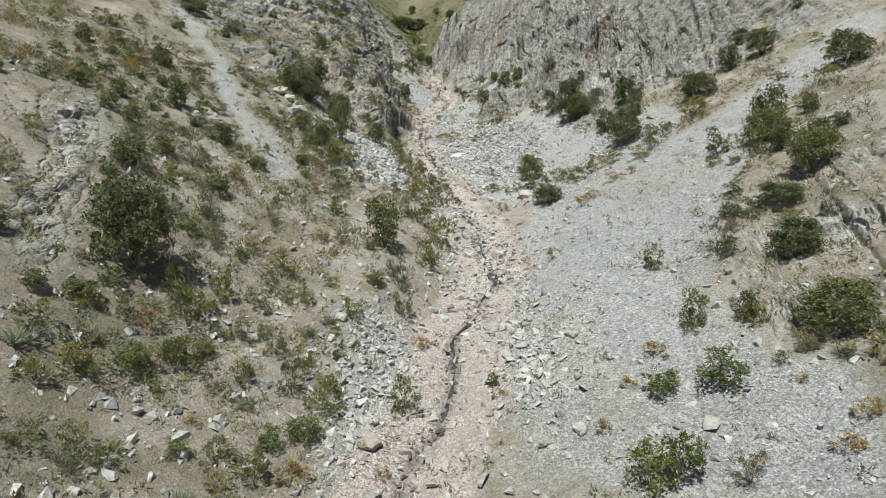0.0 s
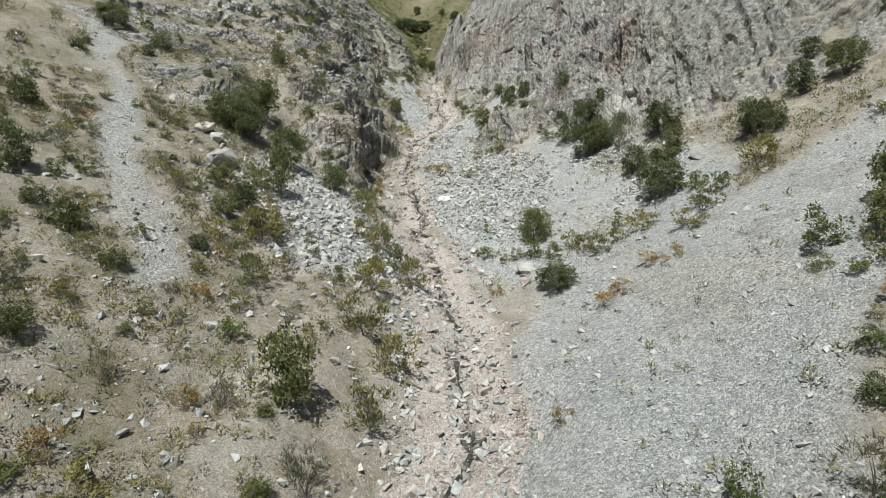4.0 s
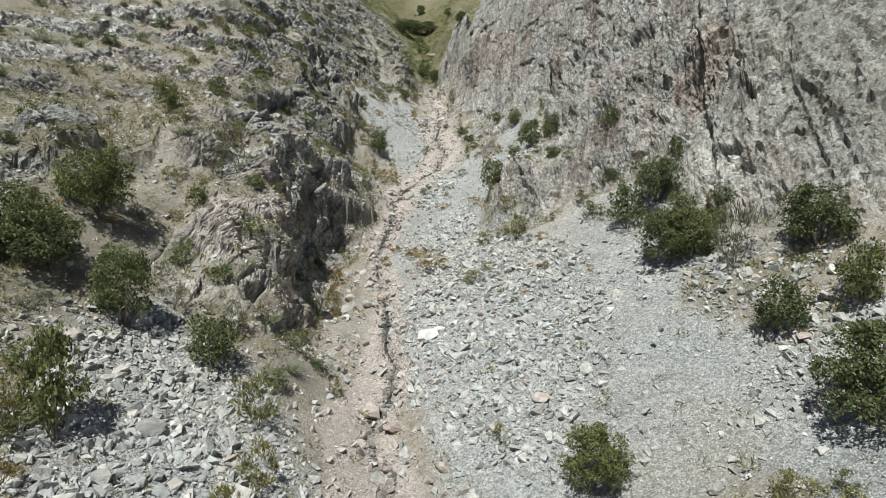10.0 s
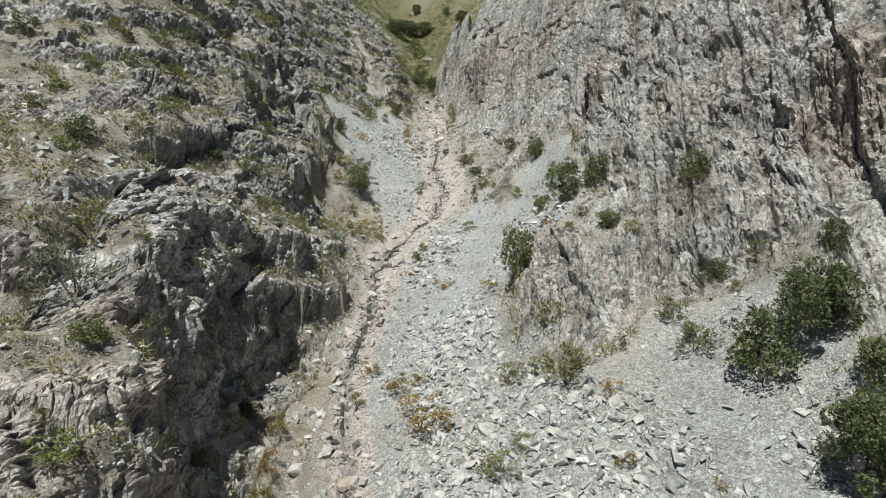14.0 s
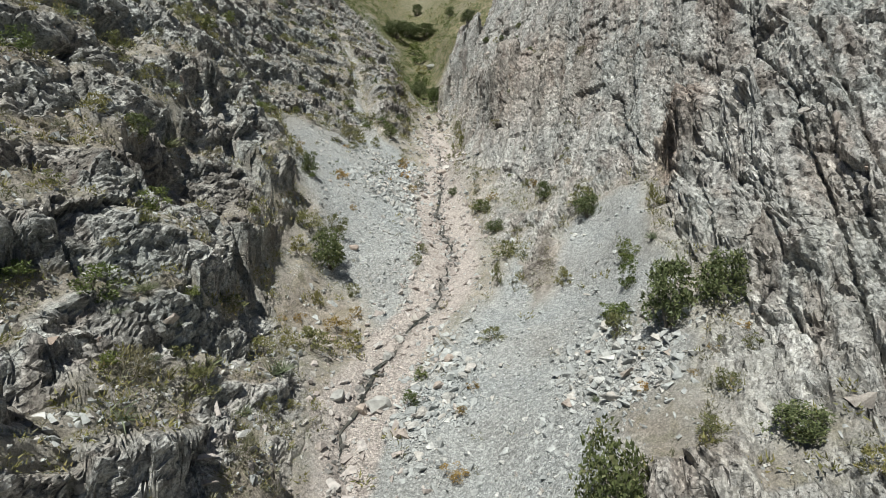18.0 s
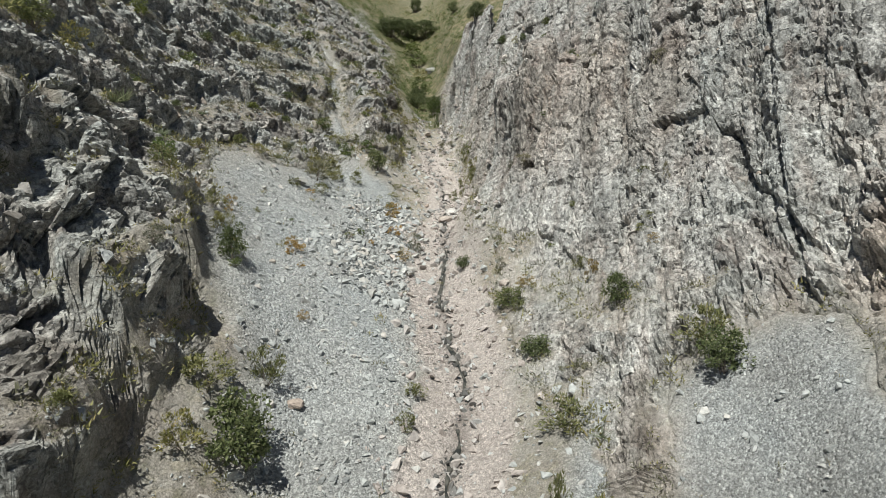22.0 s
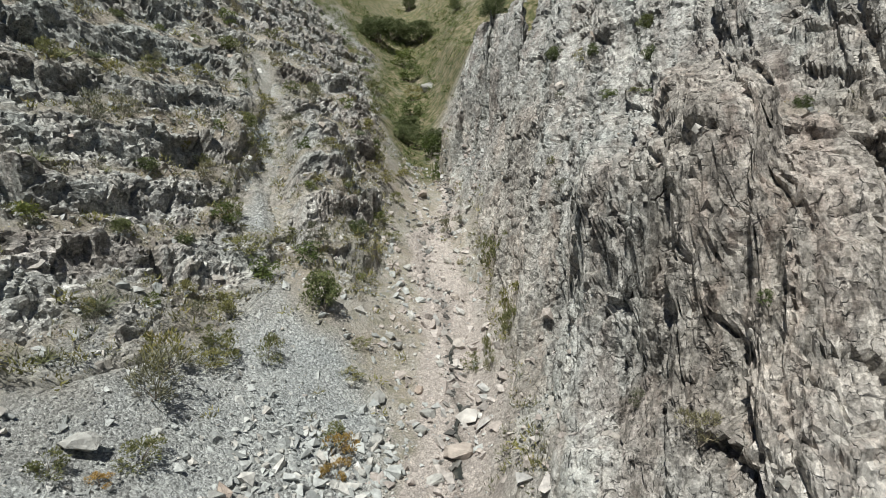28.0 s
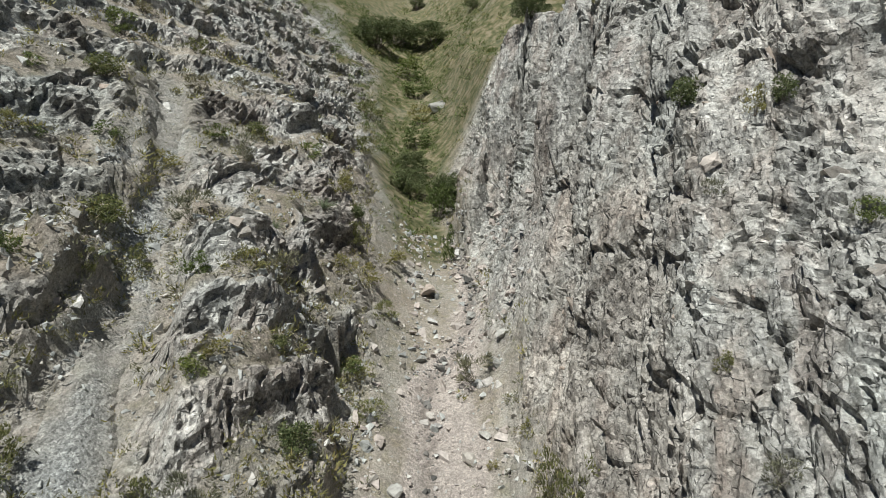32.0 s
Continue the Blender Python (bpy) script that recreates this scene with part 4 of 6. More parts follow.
chips = np.where(right > 0.5, 0.24, 0.34) * v1 + 0.28 * t1 + 0.13 * v2 + 0.14 * t2 + 0.04 * v3 - 0.26 * fade(0.07, 0.0, e1) - 0.15 * fade(0.09, 0.0, e2)
large = 0.75 * v0 + np.where(right > 0.5, 0.5, 0.8) * t0 - 0.25 * fade(0.035, 0.0, e0)
bluff = fade(0.35, 0.8, steep) * fade(0.25, 0.95, near)
form = (1 - right) * (0.8 * leaning + 0.38 * broad + 0.3 * narrow) + right * ((0.6 + 0.3 * fade(104, 95, y)) * upright + 0.12 * narrow) + flat + large
drawn = bluff * (0.35 + 0.65 * rock)
relief = np.where(right > 0.5, 0.54 + 0.36 * fade(104, 95, y), 0.62)
shift = relief * (drawn * form + chips * (0.1 + 0.9 * rock) * (0.4 + 0.6 * bluff)) + (1 - rock) * 0.05 * rough(x, y, 0.6, 91, 3)
shift = shift * fade(0.05, 0.6, near) - 0.75 * fade(0.5, 0.03, near)
cliff = np.stack([x, y, z], 1) + up * shift[:, None]
cliff[:, 0] += right * drawn * (0.3 * wide + 0.2 * slim) * fade(0.6, 1.3, steep)
left = x[quads].mean(1) < bed(y[quads].mean(1))[0]
setting("cliff_left", cliff, quads[left], layers, "dark jointed grey rock cliffs with grassy ledges")
setting("cliff_right", cliff, quads[~left], layers, "pale grey and pinkish cliffs of upright rock beds")

from mathutils import kdtree
ON_ROCK = kdtree.KDTree(len(x))
for i in range(0, len(x), 2):
    ON_ROCK.insert((x[i], y[i], 0.0), i)
ON_ROCK.balance()


def ground_at(px, py):
    """Height of loose ground."""
    return plain(px, py)


def stand(px, py):
    """Height of the finished ground or rock at a place."""
    loose = float(plain(np.array([px]), np.array([py]))[0])
    if float(ROCK.at(np.array([px]), np.array([py]))[0]) < 0.25:
        return loose
    return min(cliff[i][2] for _, i, _ in ON_ROCK.find_n((px, py, 0.0), 3))


# the water that trickles down the bed
run = np.arange(11, 127, 0.25)
mid_x = np.interp(run, STREAM[:, 0], STREAM[:, 1]) + 0.35 * smooth_noise(run, 0 * run, 2.6, 31) + 0.15 * smooth_noise(run, 0 * run, 0.9, 32)
wide = 0.03 + 0.08 * fade(-0.5, 0.6, smooth_noise(run, 0 * run, 1.3, 35)) + 0.05 * smooth_noise(run, 0 * run, 0.5, 36)
cross = np.array([-1.0, -0.4, 0.4, 1.0])
wx = mid_x[:, None] + wide[:, None] * cross
wy = np.repeat(run[:, None], 4, 1)
water_z = plain(mid_x, run) + 0.07
wz = np.repeat(water_z[:, None], 4, 1) + np.array([0.0, 0.015, 0.015, 0.0])
wi = np.arange(len(run) * 4).reshape(-1, 4)
tagged(new("stream", mesh_from("stream", np.stack([wx, wy, wz], -1).reshape(-1, 3), np.stack([wi[:-1, :-1], wi[:-1, 1:], wi[1:, 1:], wi[1:, :-1]], -1)[smooth_noise(run[1:], 0 * run[1:], 2.2, 37) > 0.0].reshape(-1, 4), WATER_MAT)),
       "thin dark trickle of water over stones", "stream", kind="structure")


# ---- stones ----
def angular(count, seed, squash=(1, 1, 1), boxy=0.0):
    """A broken stone: the hull of scattered corners, about 1 m across."""
    rnd = random.Random(seed)
    bm = bmesh.new()
    for i in range(count):
        v = Vector([rnd.gauss(0, 1) for _ in range(3)]).normalized()
        if boxy:
            w = max(abs(c) for c in v)
            v = v.lerp(v / w * 0.8, boxy)
        v *= 0.5 * rnd.uniform(0.85, 1.05)
        bm.verts.new((v.x * squash[0], v.y * squash[1], v.z * squash[2]))
    hull = bmesh.ops.convex_hull(bm, input=bm.verts[:])
    bmesh.ops.delete(bm, geom=list({g for g in hull["geom_interior"] + hull["geom_unused"] if isinstance(g, bmesh.types.BMVert)}), context="VERTS")
    bmesh.ops.triangulate(bm, faces=bm.faces[:])
    return bm


def as_arrays(bm):
    bm.verts.index_update()
    v = np.array([u.co[:] for u in bm.verts])
    f = np.array([[u.index for u in g.verts] for g in bm.faces])
    bm.free()
    return v, f


STONES = [as_arrays(angular(8, 200 + i, (1, 0.85, 0.72), 0.6)) for i in range(12)]
SLABS = [as_arrays(angular(10, 300 + i, (1, 0.7, 0.9), 0.75)) for i in range(8)]


def turns(rng, n, spread):
    """Random rotation matrices; spread is how far they tip from level, in radians."""
    a, b, c = rng.uniform(0, 2 * np.pi, n), rng.normal(0, spread, n), rng.normal(0, spread, n)
    ca, sa, cb, sb, cc, sc = np.cos(a), np.sin(a), np.cos(b), np.sin(b), np.cos(c), np.sin(c)
    o, i = np.zeros(n), np.ones(n)
    rz = np.stack([ca, -sa, o, sa, ca, o, o, o, i], 1).reshape(-1, 3, 3)
    rx = np.stack([i, o, o, o, cb, -sb, o, sb, cb], 1).reshape(-1, 3, 3)
    ry = np.stack([cc, o, sc, o, i, o, -sc, o, cc], 1).reshape(-1, 3, 3)
    return rz @ rx @ ry


def strew(name, where, size, kinds, material, label, category, seed, spread=0.5, stretch=0.3):
    """Many loose stones as one object."""
    rng = np.random.default_rng(seed)
    n = len(where)
    rot = turns(rng, n, spread)
    scale = size[:, None] * rng.uniform(1 - stretch, 1 + stretch, (n, 3))
    kind = rng.integers(0, len(kinds), n)
    vs, fs, start = [], [], 0
    for k, (v, f) in enumerate(kinds):
        own = np.where(kind == k)[0]
        if not len(own):
            continue
        pts = np.einsum("nij,nvj->nvi", rot[own], v[None] * scale[own][:, None]) + where[own][:, None]
        vs.append(pts.reshape(-1, 3))
        fs.append((f[None] + (np.arange(len(own)) * len(v))[:, None, None]).reshape(-1, 3) + start)
        start += len(own) * len(v)
    return tagged(new(name, mesh_from(name, np.concatenate(vs), np.concatenate(fs), material)), label, category, kind="stuff")


def scatter(n, seed, x0, x1, y0, y1):
    rng = np.random.default_rng(seed)
    return rng.uniform(x0, x1, n), rng.uniform(y0, y1, n), rng.random(n), rng.random(n)


def pick_of(px, py):
    return lattice(np.floor(px * 7), np.floor(py * 7), np.floor(0 * px), 3)


# scree: coarse talus, then fine rubble, on the gravel patches and thinly elsewhere
px, py, u, r = scatter(330000, 7, -26, 26, 12, 150)
gr, co = GRAVEL.at(px, py) * (1 - SOIL.at(px, py)), COARSE.at(px, py)
clear = fade(0.4, 0.15, ROCK.at(px, py))
band = fade(-0.25, 0.35, rough(px, py * 0.5, 3.0, 55, 3))
aside = fade(20, 10, np.abs(stream_side(px, py)))
keep = r < clear * np.maximum(np.maximum(0.95 * co, 0.42 * gr * (0.35 + 0.65 * band)), 0.09 + 0.12 * band) * (1 - 0.75 * silt(px, py)) * (0.3 + 0.7 * aside)
px, py, u, co, gr = px[keep], py[keep], u[keep], co[keep], gr[keep]
size = np.where(co > 0.25 + 0.5 * pick_of(px, py), 0.16 + 0.12 * u + 0.4 * u ** 7, np.where(gr > 0.6, 0.09 + 0.07 * u + 0.32 * u ** 11, 0.1 + 0.09 * u + 0.42 * u ** 8))
strew("scree", np.stack([px, py, ground_at(px, py) + 0.1 * size], 1), size, STONES, SCREE_MAT, "loose angular grey scree stones on the slopes", "scree", 8)

# cobbles and small blocks in and beside the stream bed
px, py, u, r = scatter(70000, 17, -6, 7, 12, 150)
s = stream_side(px, py)
keep = (np.abs(s) < 3.2) & (np.abs(s) > 0.14) & (r < 0.05 + 0.26 * fade(-0.1, 0.5, rough(px, py * 0.5, 1.6, 57, 3)) + 0.4 * np.exp(-((np.abs(s) - 0.5) / 0.3) ** 2) + 0.2 * (np.abs(np.abs(s) - 1.9) < 0.4))
px, py, u = px[keep], py[keep], u[keep]
size = 0.08 + 0.1 * u + 0.5 * u ** 8
strew("stream_cobbles", np.stack([px, py, ground_at(px, py) + 0.12 * size], 1), size, STONES, SILT_MAT, "grey and pinkish cobbles along the stream", "cobbles", 18)

# dark wet stones in the trickle itself
px, py, u, r = scatter(30000, 19, -5, 5, 12, 152)
s = stream_side(px, py)
keep = np.abs(s) < 0.3 + 0.25 * smooth_noise(py, 0 * py, 1.5, 39)
px, py, u = px[keep], py[keep], u[keep]
size = 0.12 + 0.14 * u + 0.35 * u ** 6
strew("wet_stones", np.stack([px, py, ground_at(px, py) + 0.1 * size], 1), size, STONES, WET_MAT, "dark wet stones in the stream's trickle", "stones", 20)

# broken blocks standing on ledges and out of the rock faces
pick = np.random.default_rng(27)
want = np.where((rock > 0.3) & (np.abs(x) < 26))[0]
want = pick.choice(want, 3000, replace=False)
u = pick.random(len(want))
size = 0.14 + 0.2 * u + 0.4 * u ** 8
strew("crag_blocks", cliff[want] - up[want] * (0.15 * size)[:, None], size, SLABS, BLOCK_MAT, "angular broken blocks on the rock faces and ledges", "rocks", 28, 0.35, 0.4)

# rubble on the ledges and soil benches between the rock faces
want = np.where((rock < 0.3) & (near > 0.2) & (np.abs(x) < 24) & (y < 150))[0]
want = pick.choice(want, 9000, replace=False)
u = pick.random(len(want))
strew("bench_rubble", cliff[want], 0.1 + 0.12 * u + 0.35 * u ** 8, STONES, SCREE_MAT, "grey rubble lying on the soil benches", "rubble", 30)


# ---- boulders ----
def boulder_mesh(seed):
    bm = angular(20, seed, (1, 0.78, 0.62), 0.55)
    bmesh.ops.subdivide_edges(bm, edges=bm.edges[:], cuts=1, use_grid_fill=True)
    for v in bm.verts:
        v.co += v.co.normalized() * (0.05 * noise.noise(v.co * 5 + Vector((seed, 0, 0))))
    me = bpy.data.meshes.new("boulder")
    bm.to_mesh(me)
    bm.free()
    me.shade_flat()
    me.materials.append(BOULDER_MAT)
    return me


BOULDERS = [boulder_mesh(500 + i) for i in range(12)]
turn = random.Random(5)


def boulders(*rows):
    for px, py, width in rows:
        ob = new("boulder", turn.choice(BOULDERS))
        ob.matrix_world = Matrix.Translation((px, py, stand(px, py) + 0.16 * width)) @ pose(0, 0, 0, turn.uniform(-18, 18), turn.uniform(-18, 18), turn.uniform(0, 360)) @ Matrix.Scale(width * 1.05, 4)
        size = "large" if width > 1.1 else "middling" if width > 0.6 else "small"
        tagged(ob, "%s angular pale grey boulder lying among %s" % (size, "scree stones" if GRAVEL.at(np.array([px]), np.array([py]))[0] > 0.5 else "silt and rubble" if abs(stream_side(np.array([px]), np.array([py]))[0]) < 2.5 else "soil and scrub"), "boulder", group="boulders in the ravine")


boulders((8.0, 16.4, 0.76), (7.1, 16.7, 0.34), (3.2, 17.3, 0.54), (-9.5, 17.3, 0.32), (4.3, 17.3, 0.62), (10.6, 18.0, 0.27), (3.9, 18.4, 0.47), (-2.5, 18.7, 0.96), (-2.5, 19.9, 0.45), (-2.1, 21.8, 0.44), (5.2, 23.0, 0.68), (-5.0, 23.4, 0.42), (-1.1, 26.0, 0.52), (-0.5, 28.7, 0.62), (-16.4, 35.8, 0.80), (13.8, 41.2, 0.37), (-4.6, 41.6, 0.57), (-5.1, 41.8, 0.58), (-2.1, 41.9, 0.59), (-3.6, 42.1, 0.51))
boulders((12.4, 44.2, 0.39), (6.9, 44.4, 0.75), (-8.4, 44.5, 0.47), (6.2, 44.7, 0.77), (-3.6, 44.9, 0.78), (4.3, 46.0, 0.51), (-4.5, 46.0, 0.61), (-4.9, 46.1, 0.82), (6.3, 46.3, 1.34), (-6.4, 47.2, 0.75), (3.9, 47.8, 0.67), (-11.4, 48.0, 1.96), (-2.3, 48.4, 0.79), (2.5, 48.7, 0.69), (0.9, 49.1, 0.94), (-6.2, 49.4, 0.92), (10.6, 49.4, 0.57), (-12.6, 50.6, 1.20), (-13.4, 50.9, 1.33), (3.5, 51.0, 0.63))
boulders((17.7, 51.8, 1.20), (2.4, 52.6, 0.66), (6.1, 54.8, 0.84), (0.3, 55.0, 0.86), (-0.7, 56.1, 1.05), (8.6, 60.0, 0.57), (6.3, 61.4, 0.44), (4.0, 61.7, 0.55), (10.8, 62.2, 0.50), (8.3, 62.7, 0.41), (1.5, 62.9, 0.78), (-1.4, 63.6, 0.61), (1.5, 64.8, 0.53), (-3.6, 65.7, 1.01), (-4.9, 65.7, 1.12), (-2.5, 65.8, 0.79), (-1.7, 66.7, 0.82), (3.2, 67.5, 0.82), (-2.7, 68.3, 0.62))
boulders((-5.3, 68.4, 0.62), (-4.0, 68.5, 1.03), (8.1, 80.4, 0.34), (5.0, 82.1, 0.55), (5.7, 83.2, 0.49), (6.9, 83.4, 0.49), (-0.2, 84.5, 0.64), (-2.6, 85.1, 0.76), (-1.9, 85.2, 1.14), (0.8, 85.2, 0.66), (-3.6, 85.3, 0.77), (0.4, 86.0, 0.59), (1.4, 86.3, 0.60), (1.7, 86.7, 0.64), (-2.7, 87.5, 0.64), (0.8, 87.7, 0.63), (2.5, 88.5, 0.43), (-2.1, 89.0, 0.63), (-4.8, 89.5, 0.69), (-1.7, 90.4, 0.59))
boulders((-1.1, 92.1, 0.63), (-0.4, 92.9, 0.52), (-4.4, 93.7, 0.48), (-5.0, 96.8, 0.64), (-7.8, 103.7, 0.31), (-7.2, 103.8, 0.28), (-6.2, 104.4, 0.29), (-5.9, 106.0, 0.32), (2.4, 106.3, 0.65), (-10.8, 106.7, 0.33), (-5.7, 107.0, 0.43), (-4.9, 108.5, 0.37), (-3.4, 108.7, 0.37), (-4.5, 109.2, 0.38), (-13.3, 109.8, 0.76), (-10.3, 110.6, 0.40), (-6.2, 110.8, 0.37), (-3.7, 111.5, 0.38), (-0.8, 112.8, 0.56), (-2.0, 112.9, 0.45))
boulders((-0.5, 113.7, 0.42), (-9.3, 114.0, 1.01), (-2.0, 115.4, 0.55), (-2.8, 116.6, 0.52), (-3.7, 117.8, 0.41), (-4.3, 117.8, 0.36), (-1.6, 118.2, 0.59), (-0.9, 119.3, 1.07), (-3.5, 119.5, 0.54), (-2.2, 120.5, 0.57), (-0.6, 121.2, 0.98), (-2.0, 121.4, 0.69), (-3.8, 121.6, 0.73), (-2.9, 121.6, 0.40), (-2.4, 122.7, 0.52), (-1.7, 124.5, 0.45), (-3.5, 125.1, 0.58), (-3.8, 125.6, 0.59), (-1.0, 126.1, 0.72), (4.8, 126.1, 0.52))
boulders((-2.1, 129.7, 0.42), (-1.2, 130.1, 0.51), (-0.4, 130.9, 0.32), (-2.0, 131.2, 0.36), (-2.5, 131.3, 0.45), (3.7, 131.4, 0.89), (-3.7, 132.3, 0.59), (-1.7, 134.1, 0.62), (-1.2, 134.9, 0.53), (-3.0, 136.2, 0.50), (-0.8, 137.9, 0.72), (-3.6, 139.0, 0.55), (-0.5, 139.1, 0.62), (-1.7, 142.0, 0.69), (-3.7, 143.8, 1.17), (-5.0, 171.6, 1.87))

s = Shade("white_quartz")
PALE_MAT = s.finish(s.ramp(s.noise(4, 7), (0.3, (.52, .52, .50)), (0.6, (.70, .70, .68))), s.noise(7, 8, rough=0.7), 0.06)
for px, py, width in ((1.3, 60.6, 1.25), (1.9, 61.0, 0.7)):
    me = boulder_mesh(541 + int(py))
    me.materials[0] = PALE_MAT
    ob = new("white_boulder", me)
    ob.matrix_world = Matrix.Translation((px, py, stand(px, py) + 0.16 * width)) @ pose(0, 0, 0, 8, -6, 25) @ Matrix.Scale(width, 4)
    tagged(ob, "white quartz boulder lying among grey scree stones", "boulder", group="boulders in the ravine")


# ---- shrubs and trees ----
def cards(at, along, across, length, width):
    """Leaves as pointed blades, from arrays of places and ways."""
    a, b = along * length[:, None], across * width[:, None]
    v = np.stack([at - 0.5 * b, at + 0.5 * b, at + a], 1).reshape(-1, 3)
    return v, np.arange(len(v)).reshape(-1, 3)


def unit(v):
    return v / np.maximum(np.linalg.norm(v, axis=1), 1e-6)[:, None]


def tube(points, radii, sides=4):
    vs, fs = [], []
    for i, (p, r) in enumerate(zip(points, radii)):
        for k in range(sides):
            a = 2 * math.pi * k / sides
            vs.append((p[0] + r * math.cos(a), p[1] + r * math.sin(a), p[2]))
    for i in range(len(points) - 1):
        for k in range(sides):
            fs.append((i * sides + k, i * sides + (k + 1) % sides, (i + 1) * sides + (k + 1) % sides, (i + 1) * sides + k))
    return np.array(vs), np.array(fs)


def limbs(rng, ends, thick):
    vs, fs, start = [], [], 0
    for e in ends:
        bend = rng.normal(0, 0.05, 3)
        path = [np.array([0, 0, -0.08]) + e * t * np.array([t ** 0.4 if t else 0, t ** 0.4 if t else 0, 1]) + bend * math.sin(3 * t) for t in (0, 0.3, 0.6, 1.0)]
        v, f = tube(path, [thick, thick * 0.7, thick * 0.45, thick * 0.12])
        vs.append(v)
        fs.append(f + start)
        start += len(v)
    return np.concatenate(vs), np.concatenate(fs)


def bush(kind, seed):
    """A unit bush, 1 m across and 1 m high, as (leaf mesh, wood mesh)."""
    rng = np.random.default_rng(seed)
    lobes, leaves, length, width, material, flat = {
        "evergreen": (44, 2200, 0.062, 0.041, DARK_LEAF, 0.5), "tree": (90, 8500, 0.036, 0.024, DARK_LEAF, 0.5), "olive": (18, 800, 0.09, 0.034, OLIVE_LEAF, 0.35), "grey": (12, 640, 0.13, 0.023, GREY_LEAF, 0.3),
        "rusty": (14, 800, 0.075, 0.032, RUST_LEAF, 0.25), "green": (16, 850, 0.09, 0.04, GREEN_LEAF, 0.4),
        "rosette": (4, 130, 0.5, 0.035, ROSETTE_LEAF, 0.3)}[kind]
    ang, up = rng.uniform(0, 2 * np.pi, lobes), rng.uniform(0.18 if kind in ("evergreen", "tree") else 0.1, 0.86, lobes)
    reach = np.sqrt(np.clip(1 - ((up - 0.42) / 0.55) ** 2, 0.05, 1)) * rng.uniform(0.35, 1.1, lobes) * 0.42
    centre = np.stack([reach * np.cos(ang), reach * np.sin(ang), up], 1)
    radius = rng.uniform(0.07, 0.19, lobes) * (0.72 if kind == "tree" else 1.0)
    own = rng.integers(0, lobes, leaves)
    way = unit(rng.normal(0, 1, (leaves, 3)))
    way[:, 2] = np.abs(way[:, 2]) * np.where(rng.random(leaves) < 0.7, 1, -1)
    at = centre[own] + way * (radius[own] * rng.uniform(0.45, 1.05, leaves) ** 0.5)[:, None]
    at[:, 2] = np.clip(at[:, 2], 0.02, 1.05)
    if kind in ("rusty", "grey", "olive"):
        root = np.stack([at[:, 0] * 0.3, at[:, 1] * 0.3, np.zeros(leaves)], 1)
        along = unit(0.8 * unit(at - root) + 0.35 * rng.normal(0, 1, (leaves, 3)))
    else:
        along = unit(way + 0.9 * rng.normal(0, 1, (leaves, 3)))
    if kind == "rosette":
        heart = centre[own] * (0.7, 0.7, 0.0)
        along = unit(way * (1, 1, 0.6) + (0, 0, 0.55))
        at = heart + along * 0.04
        at[:, 2] += 0.05
    across = unit(np.cross(along, rng.normal(0, 1, (leaves, 3))))
    size = rng.uniform(0.6, 1.3, leaves)
    v, f = cards(at, along, across, length * size, width * size)
    crown = mesh_from("crown", v, f, material)
    ends = centre[rng.choice(lobes, min(lobes, 6), replace=False)]
    v, f = limbs(rng, ends, 0.03 if kind in ("evergreen", "tree") else 0.016)
    return crown, mesh_from("trunk", v, f, BARK_MAT)


KINDS = {k: [bush(k, 900 + 37 * i + len(k)) for i in range(n)] for k, n in (("evergreen", 5), ("tree", 5), ("olive", 5), ("grey", 4), ("rusty", 4), ("green", 4), ("rosette", 3))}
WORDS = {"evergreen": ("evergreen_bush", "dense dark green evergreen bush, tangled", "bush"), "olive": ("olive_shrub", "low olive green shrub with woody stems", "shrub"),
         "grey": ("grey_shrub", "sparse grey green twiggy shrub, half dry", "shrub"), "rusty": ("cushion_shrub", "small rusty orange cushion shrub", "shrub"),
         "green": ("green_shrub", "fresh green leafy shrub", "shrub"), "rosette": ("rosette_plant", "clump of grey green spiky leaf rosettes", "plant")}
grow = random.Random(11)


def plants(kind, *rows):
    """Bushes of one kind: x, y, width and height of each."""
    for px, py, width, tall in rows:
        crown, stems = grow.choice(KINDS["tree" if kind == "evergreen" and width > 1.9 else kind])
        name, words, category = WORDS[kind]
        base = new(name)
        base.empty_display_size = 0.1
        for label, me in (("trunk", stems), ("crown", crown)):
            new(label, me).parent = base
        base.matrix_world = Matrix.Translation((px, py, stand(px, py) - 0.03)) @ pose(0, 0, 0, grow.uniform(-6, 6), grow.uniform(-6, 6), grow.uniform(0, 360)) @ Matrix.Diagonal((width * 1.12, width * 1.12, tall * 1.1, 1))
        g = GRAVEL.at(np.array([px]), np.array([py]))[0]
        k = ROCK.at(np.array([px]), np.array([py]))[0]
        if kind == "evergreen" and tall > 2.3:
            words = "tall dark green evergreen tree with grey stems"
        tagged(base, words + (" on a ledge" if k > 0.5 else " among scree" if g > 0.5 else " on dry soil"), category, group=category + ("es" if category == "bush" else "s") + " on the slopes")


